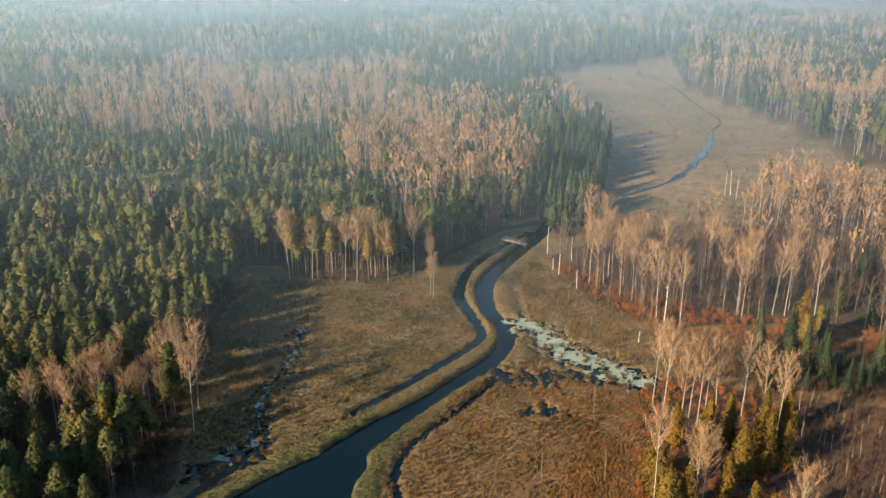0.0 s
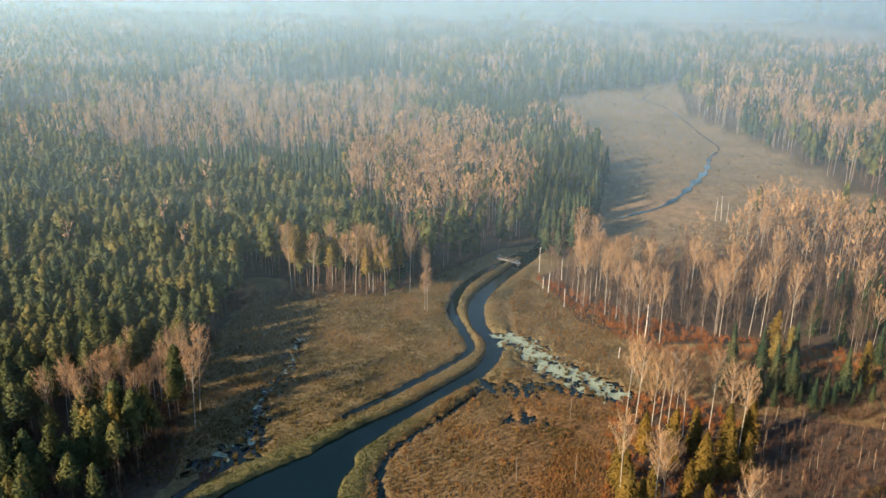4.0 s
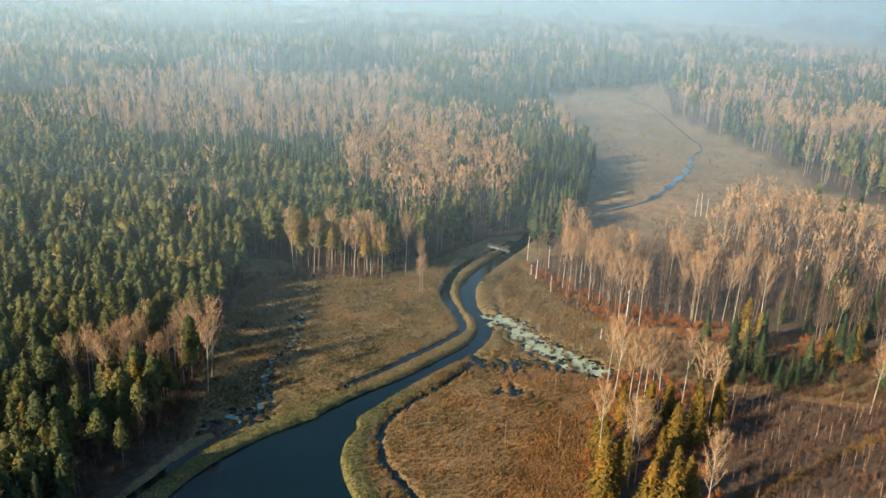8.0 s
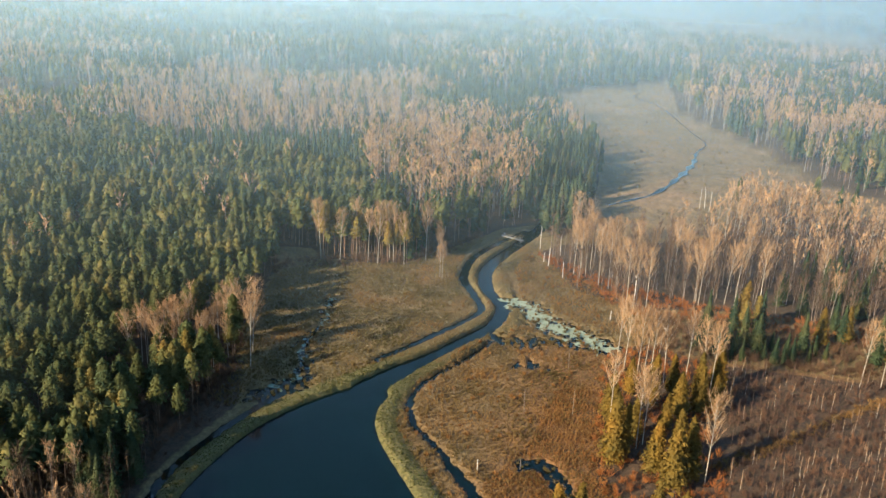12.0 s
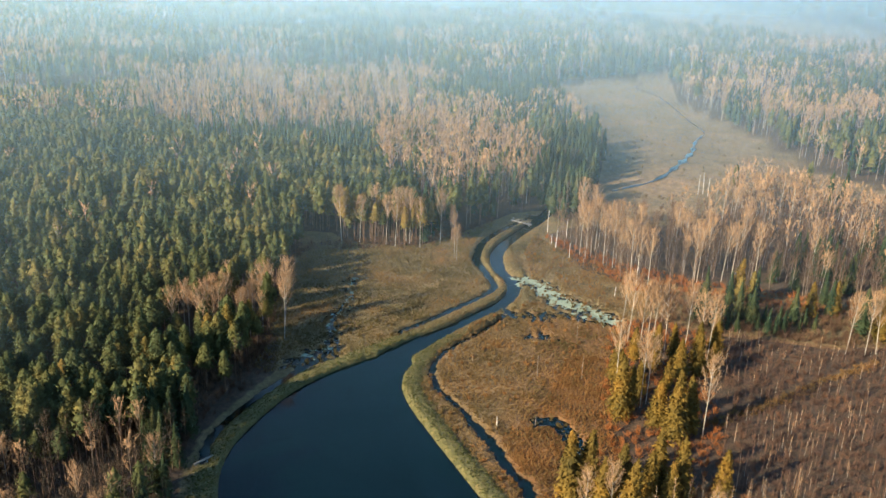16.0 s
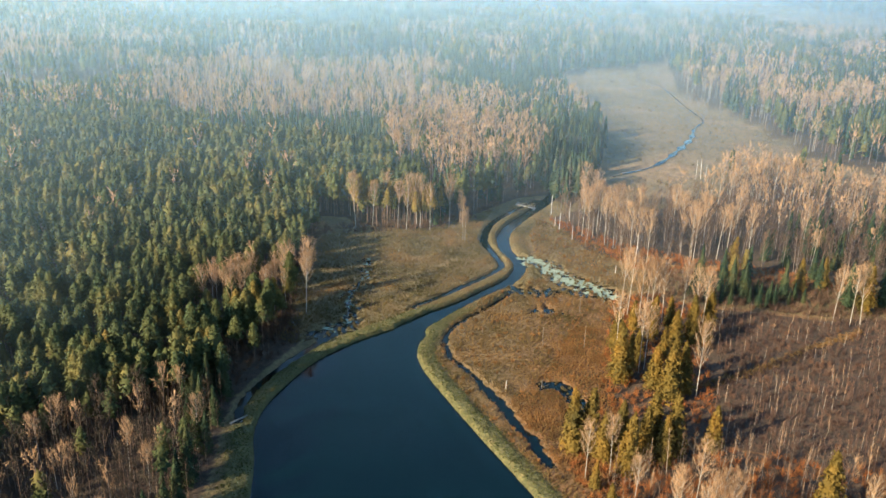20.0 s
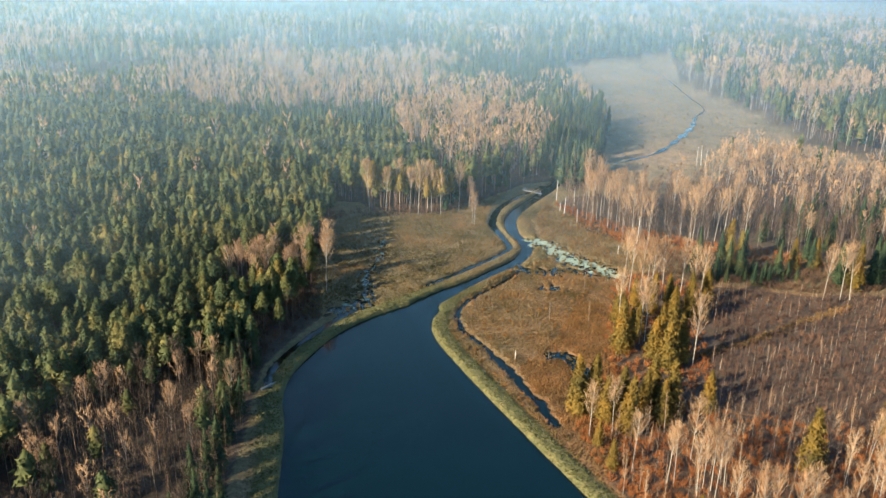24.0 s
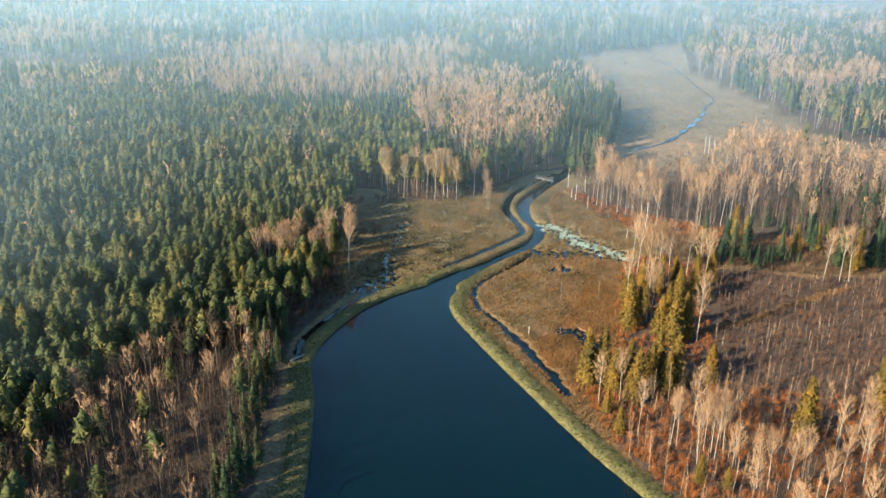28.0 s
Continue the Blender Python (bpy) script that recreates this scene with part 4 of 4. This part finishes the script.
# golden needles here are pine green recoloured as if sunlit
edge_pines = [tree_maker("pine_tree", f, (M_PINEBARK, M_LARCH_SUNLIT_PINE), "slim pine with long bare trunk, sunlight put into its golden crown colour", "pine", "sunlit pines at the marsh's edge") for f in EDGE_PINE]
x, y = scatter([(-103, 286), (-92, 283), (-85, 277), (-69, 277), (-58, 281), (-57, 290), (-70, 288), (-84, 288), (-92, 294), (-104, 295)], 3.4, r, 0.7)
plant(edge_pines, x, y, 0.82 + 0.3 * r.random(len(x)), r)

# far woods
ang = lambda x, y: np.arctan2(x, y + 60)
for lo, hi, gap, pf, sf, bf, grow_w in ((330, 620, 6.2, PINE_D, SPRUCE_D, BIRCH_D, 0), (620, 1150, 9.5, PINE_F, SPRUCE_F, BIRCH_F, 1), (1150, 3200, 32.0, PINE_F, SPRUCE_F, BIRCH_F, 2)):
    x, y = scatter([(-2000, lo), (1400, lo), (1400, hi), (-2000, hi)], gap, r, 0.95)
    a = ang(x, y)
    ok = (a > -0.82) & (a < 0.52) & ~inside(x, y, BOG) & ~inside(x, y, FAR_MEADOW) & ~inside(x, y, LEFT_FIELD) & ~inside(x, y, FAR_FIELD) & ~inside(x, y, PINES) & ~inside(x, y, RIGHTWOOD) & ~inside(x, y, MIXWOOD) & ~inside(x, y, GAP) & ~((x > -15) & (x < 45) & (y < 385))
    x, y = x[ok], y[ok]
    band = inside(x, y, BAND)
    pick = waves(x, y, 130, 9) + 0.5 * waves(x, y, 50, 10) + 0.28 * r.normal(size=len(x))
    dark = sum(inside(x, y, p).astype(int) for p in DARK_STANDS) > 0
    is_b = np.where(band & ~dark, r.random(len(x)) > 0.16, pick > np.where(dark, 1.1, np.where(x > 40, 0.0, 0.25)))
    is_s = ~is_b & (dark | (waves(x, y, 150, 13) + 0.3 * r.normal(size=len(x)) > 0))
    sc = (0.85 + 0.35 * r.random(len(x))) * np.where(band, 0.84, 1.0)
    for nm, forms, mats, sel, lab in (("birch_forest", bf, [M_BIRCHBARK, M_TWIG], is_b, "leafless birch forest in pale mist"), ("spruce_forest", sf, [M_PINEBARK, M_SPRUCE], is_s, "dark spruce forest in blue mist"), ("pine_forest", pf, [M_PINEBARK, M_PINE], ~is_b & ~is_s, "green pine forest in blue mist")):
        massed(nm, forms, mats, x[sel], y[sel], sc[sel], r, lab, "forest", squash=(1.0, 1.3, 2.1)[grow_w])

# saplings, shrubs and reeds
# line of a sunlit strip between tree shadows, imitated by planting
SUN_STRIP = spline([(24, 191), (28, 195), (40, 206), (53, 220), (66, 232)])
x, y = scatter(CLEARING, 1.3, r, 0.8)
d = dist_line(x, y, SUN_STRIP)
ok = d > 1.8
x, y = x[ok], y[ok]
pale_ = r.random(len(x)) < 0.15
for sel, mats, lab in ((~pale_, [M_SAPLING, M_SAPLING], "thin bare reddish saplings on the clearing"), (pale_, [M_BIRCHBARK, M_TWIG], "thin bare birch saplings with pale stems")):
    massed("saplings", SAPLING, mats, x[sel], y[sel], (0.4 + 0.6 * r.random(sel.sum())) * (1 + 0.25 * waves(x[sel], y[sel], 18, 7)), r, lab, "saplings")
x, y = scatter(CLEARING, 1.9, r, 0.85)
massed("clearing_brush", BUSH, [M_SAPLING, M_SAPLING], x, y, 0.5 + 0.6 * r.random(len(x)), r, "low dark brown brush on the clearing", "brush")
# lighter low bushes along it take the place of sunlight
i = r.integers(0, len(SUN_STRIP), 260)
x, y = SUN_STRIP[i, 0] + r.normal(0, 0.9, 260), SUN_STRIP[i, 1] + r.normal(0, 0.9, 260)
massed("sun_strip_shrubs", BUSH, [M_MIDREED, M_MIDREED], x, y, 0.35 + 0.4 * r.random(260), r, "low brown growth planted to imitate a sunlit strip between tree shadows", "shrubs")
x, y = scatter(FRONTWOOD, 2.9, r, 0.8)
ok = y > 95
x, y = x[ok], y[ok]
some = r.random(len(x)) < 0.45
massed("young_birches", POLE, [M_BIRCHBARK, M_TWIG], x[some], y[some], 0.55 + 0.6 * r.random(some.sum()), r, "slender young birches with pale brown twigs", "young birches")
massed("young_alders", ALDER_S, [M_GREYBARK, M_ALDER], x[~some], y[~some], 0.45 + 0.5 * r.random((~some).sum()), r, "young leafless alders with brown twigs", "young alders")
x, y = scatter(FRONTWOOD, 1.8, r, 0.8)
massed("shrubs", BUSH, [M_SHRUB, M_SHRUB], x, y, 0.7 + 0.7 * r.random(len(x)), r, "reddish brown leafless shrubs under the birches", "shrubs")
for poly, gap, size in (([(-4, 152), (4, 136), (14, 122), (30, 104), (36, 106), (22, 124), (12, 140), (6, 156), (0, 160)], 1.5, 0.9), ([(2, 160), (26, 166), (27, 236), (14, 244), (2, 236), (1, 205)], 2.0, 1.0)):
    x, y = scatter(poly, gap, r, 0.85)
    massed("shrubs", BUSH, [M_SHRUB, M_SHRUB], x, y, size * (0.6 + 0.7 * r.random(len(x))), r, "rusty brown leafless shrubs beside the dike", "shrubs")
for poly, gap in (([(-95, 250), (-93, 264), (-80, 271), (-58, 281), (-46, 300), (-40, 318), (-44, 318), (-54, 300), (-62, 288), (-84, 280), (-98, 268)], 1.7), ([(-24, 306), (-8, 280), (8, 262), (30, 262), (60, 262), (72, 258), (72, 270), (30, 276), (4, 284), (-16, 300)], 1.7), ([(12, 240), (30, 240), (60, 240), (100, 252), (110, 266), (72, 262), (40, 266), (12, 264)], 1.5), ([(-92, 160), (-80, 176), (-77, 200), (-86, 224), (-93, 246), (-98, 240), (-88, 205), (-92, 180)], 1.8), ([(-74, 150), (-75.5, 160), (-74.5, 172), (-72, 186), (-79, 200), (-88, 190), (-90, 166)], 1.7)):
    x, y = scatter(poly, gap, r, 0.8)
    rusty = -30 < poly[0][0] < 0
    m = M_SHRUB if rusty else M_ALDER
    massed("brush", BUSH, [m, m], x, y, 0.6 + 0.8 * r.random(len(x)), r, "rusty leafless brush along the wood's edge" if rusty else "grey brown leafless brush along the wood's edge", "brush")

MEADOW_L = [(-88, 205), (-80, 190), (-72, 186), (-62, 197), (-52, 208), (-42, 228), (-34, 246), (-34, 256), (-40, 266), (-44, 280), (-44, 300), (-40, 316), (-52, 298), (-58, 284), (-70, 278), (-82, 272), (-93, 264), (-91, 243)]
MEADOW_R = [(-38, 214), (-38, 190), (-25, 169.5), (-9, 149), (3, 133), (10, 158), (4, 190), (4, 212), (12, 244), (12, 262), (4, 278), (-12, 290), (-26, 304), (-27, 284), (-22, 264), (-18, 248), (-26, 236)]
r = np.random.default_rng(23)
for poly, gap, m in ((MEADOW_L, 0.62, M_REED), (MEADOW_R, 0.62, M_MIDREED), ([(-14, 160), (0, 146), (8, 158), (3, 190), (3, 214), (-7, 216), (-11, 190), (-18, 172)], 0.5, M_RUSTREED)):
    x, y = scatter(poly, gap, r, 0.85)
    z, dk, mud = height(x, y)
    ok = (z > -0.16) & (dk < 0.6)
    x, y = x[ok], y[ok]
    massed("reeds", REED, [m, m], x, y, 0.8 + 0.5 * r.random(len(x)) + 0.35 * waves(x, y, 14, 4), r, "matted brown dry reeds on the marsh", "reeds")
for line in (DIKE_L, DIKE_R):
    n = len(line) * 34
    i = r.integers(0, len(line), n)
    a, q = r.random(n) * 6.283, 4.3 * np.sqrt(r.random(n))
    x, y = line[i, 0] + q * np.cos(a), line[i, 1] + q * np.sin(a)
    ok = ground_z(x, y) > -0.15
    x, y = x[ok], y[ok]
    for sel, m, lab in ((y < 218, M_GRASS, "yellowish green grass on the dike"), (y >= 218, M_REED, "dry tan grass on the canal dike")):
        massed("bank_grass", TURF, [m, m], x[sel], y[sel], 0.7 + 0.6 * r.random(sel.sum()), r, lab, "grass")

# ---- footbridge, posts and dead wood ----


def part(name, bm, material, parent, label=""):
    me = bpy.data.meshes.new(name)
    bm.to_mesh(me)
    bm.free()
    me.materials.append(material)
    ob = new(name, me)
    ob.parent = parent
    return tagged(ob, label) if label else ob


def box(sx, sy, sz, at=(0, 0, 0), bev=0.015):
    bm = bmesh.new()
    bmesh.ops.create_cube(bm, size=1.0)
    bmesh.ops.scale(bm, vec=(sx, sy, sz), verts=bm.verts)
    bmesh.ops.bevel(bm, geom=bm.edges, offset=bev, segments=1, affect="EDGES")
    bmesh.ops.translate(bm, vec=at, verts=bm.verts)
    return bm


def footbridge(x, y, turn, length, wide, rail, label):
    base = new("footbridge")
    base.matrix_basis = pose(x, y, 0.86, 0, 0, turn)
    for s in (-0.38, 0.38):
        part("beam", box(length, 0.16, 0.2, (0, s * wide, -0.12)), M_PLANK, base)
    n = int(length / 0.3)
    for i in range(n):
        part("plank", box(0.25, wide, 0.05, ((i + 0.5) / n * length - length / 2, 0.02 * random.uniform(-1, 1), 0.005)), M_PLANK, base)
    for s in (-1, 1):
        for q in (-0.42, 0.42):
            part("post", box(0.12, 0.12, 1.9 + (0.9 if rail else 0), (q * length, s * 0.42 * wide, -0.95 + (0.45 if rail else 0))), M_PLANK, base)
    if rail:
        part("handrail", box(length * 0.9, 0.09, 0.08, (0, -0.42 * wide, 0.92)), M_PLANK, base, "pale weathered handrail")
    return tagged(base, label, "footbridge")


footbridge(-32.2, 316.4, -26, 8.6, 1.2, True, "pale weathered plank footbridge across the canal")
footbridge(-69.4, 150.8, 62, 4.2, 0.3, False, "small pale plank bridge over the ditch")


def pole(name, x, y, h, rad, tilt, turn, mat_, label, category, group="", stubs=3):
    """A dead trunk or post, broken off at the top."""
    rr = np.random.default_rng(int(abs(x * 31 + y * 7)) + 5)
    pieces = [tube([(0, 0, -0.3), (0.02 * h, 0, h * 0.5), (0.01 * h, 0.015 * h, h)], [rad, rad * 0.8, rad * 0.55], 6)]
    for i in range(stubs):
        zz_ = h * rr.uniform(0.5, 0.95)
        a_ = rr.random() * 6.283
        pieces.append(tube([(0, 0, zz_), (0.5 * math.cos(a_), 0.5 * math.sin(a_), zz_ + 0.3)], [rad * 0.35, rad * 0.1], 4))
    ob = new(name, mesh_np(name, *join(pieces), [mat_]))
    ob.matrix_basis = pose(x, y, float(ground_z(np.array([x]), np.array([y]))[0]), tilt, 0, turn)
    return tagged(ob, label, category, group)


pole("marker_post", -19.0, 177.7, 2.6, 0.12, 2, 0, M_DEADWOOD, "white wooden post standing in the marsh", "post", stubs=0)
for x, y, h, rad in ((-17.7, 293.7, 6.0, 0.14), (-19.5, 297, 3.4, 0.12), (2.5, 256.8, 3.0, 0.12), (8.2, 268, 9.5, 0.17), (33, 380, 8.5, 0.1), (35, 381.5, 9, 0.12), (36.5, 378, 8, 0.1), (-22, 310, 8, 0.12), (-15, 305, 7, 0.12), (-12.5, 285, 5, 0.1)):
    pole("dead_trunk", x, y, h, rad, random.uniform(-3, 3), random.uniform(0, 360), M_DEADWOOD, "bleached dead tree trunk without a crown", "dead tree", "dead trunks in the marsh")
for x, y, h in ((-13.4, 202, 5.2), (-6, 224.7, 5.5), (-3.5, 204, 6.0), (-11.5, 181.5, 2.4), (-29, 205, 1.8), (-33.4, 203.5, 1.2), (-14, 275, 3.5), (-8, 262, 3), (0.5, 170, 4.5)):
    pole("dry_stem", x, y, h, 0.07, random.uniform(-4, 4), random.uniform(0, 360), M_GREYBARK, "thin dry dead stem among the reeds", "dead stem", "dry stems in the marsh", 2)
pole("fallen_log", 14.6, 263.2, 13.0, 0.26, 84, 10, M_DEADWOOD, "bleached fallen trunk leaning in the brush", "log")

# low bushes and hummocks of the far meadow
x, y = scatter(FAR_MEADOW, 5.5, r, 0.6)
massed("meadow_scrub", BUSH, [M_ALDER, M_REED], x, y, 0.4 + 0.8 * r.random(len(x)) ** 2, r, "low brown scrub on the far meadow", "scrub")

# tussocks that stand in the shallow pools
r = np.random.default_rng(31)
HUMMOCK = [bush_form(r, 0.9, 60, 0.06) for q in range(4)]
tx, ty = [], []
for line, n, w in ((POOL_A, 120, 4.0), (POOL_B, 110, 3.6), (POOL_L, 110, 3.0), (POOL_S, 40, 3.0), (POOL_C, 30, 1.6)):
    i = r.integers(0, len(line), n)
    tx.append(line[i, 0] + r.normal(0, 0.6 * w, n))
    ty.append(line[i, 1] + r.normal(0, 0.6 * w, n))
x, y = np.concatenate(tx), np.concatenate(ty)
z = ground_z(x, y)
ok = (z > -0.6) & (z < 0.3)
massed("tussocks", HUMMOCK, [M_REED, M_REED], x[ok], y[ok], 0.5 + 0.6 * r.random(ok.sum()), r, "olive brown grass tussocks in the shallow pools", "tussocks")

# reed clumps that stand out of the matted marsh
CLUMP = [bush_form(r, 0.9, 30, 0.07) for q in range(4)]
for poly, gap, m, lab in ((MEADOW_R, 2.9, M_RUSTREED, "rusty brown reed clumps on the marsh"), (MEADOW_L, 3.2, M_REED, "tan reed clumps on the marsh")):
    x, y = scatter(poly, gap, r, 0.75)
    z, dk, mud = height(x, y)
    ok = (z > -0.1) & (dk < 0.5) & (waves(x, y, 20, 17) > -0.35)
    massed("reed_clumps", CLUMP, [m, m], x[ok], y[ok], 0.6 + 0.8 * r.random(ok.sum()), r, lab, "reeds")
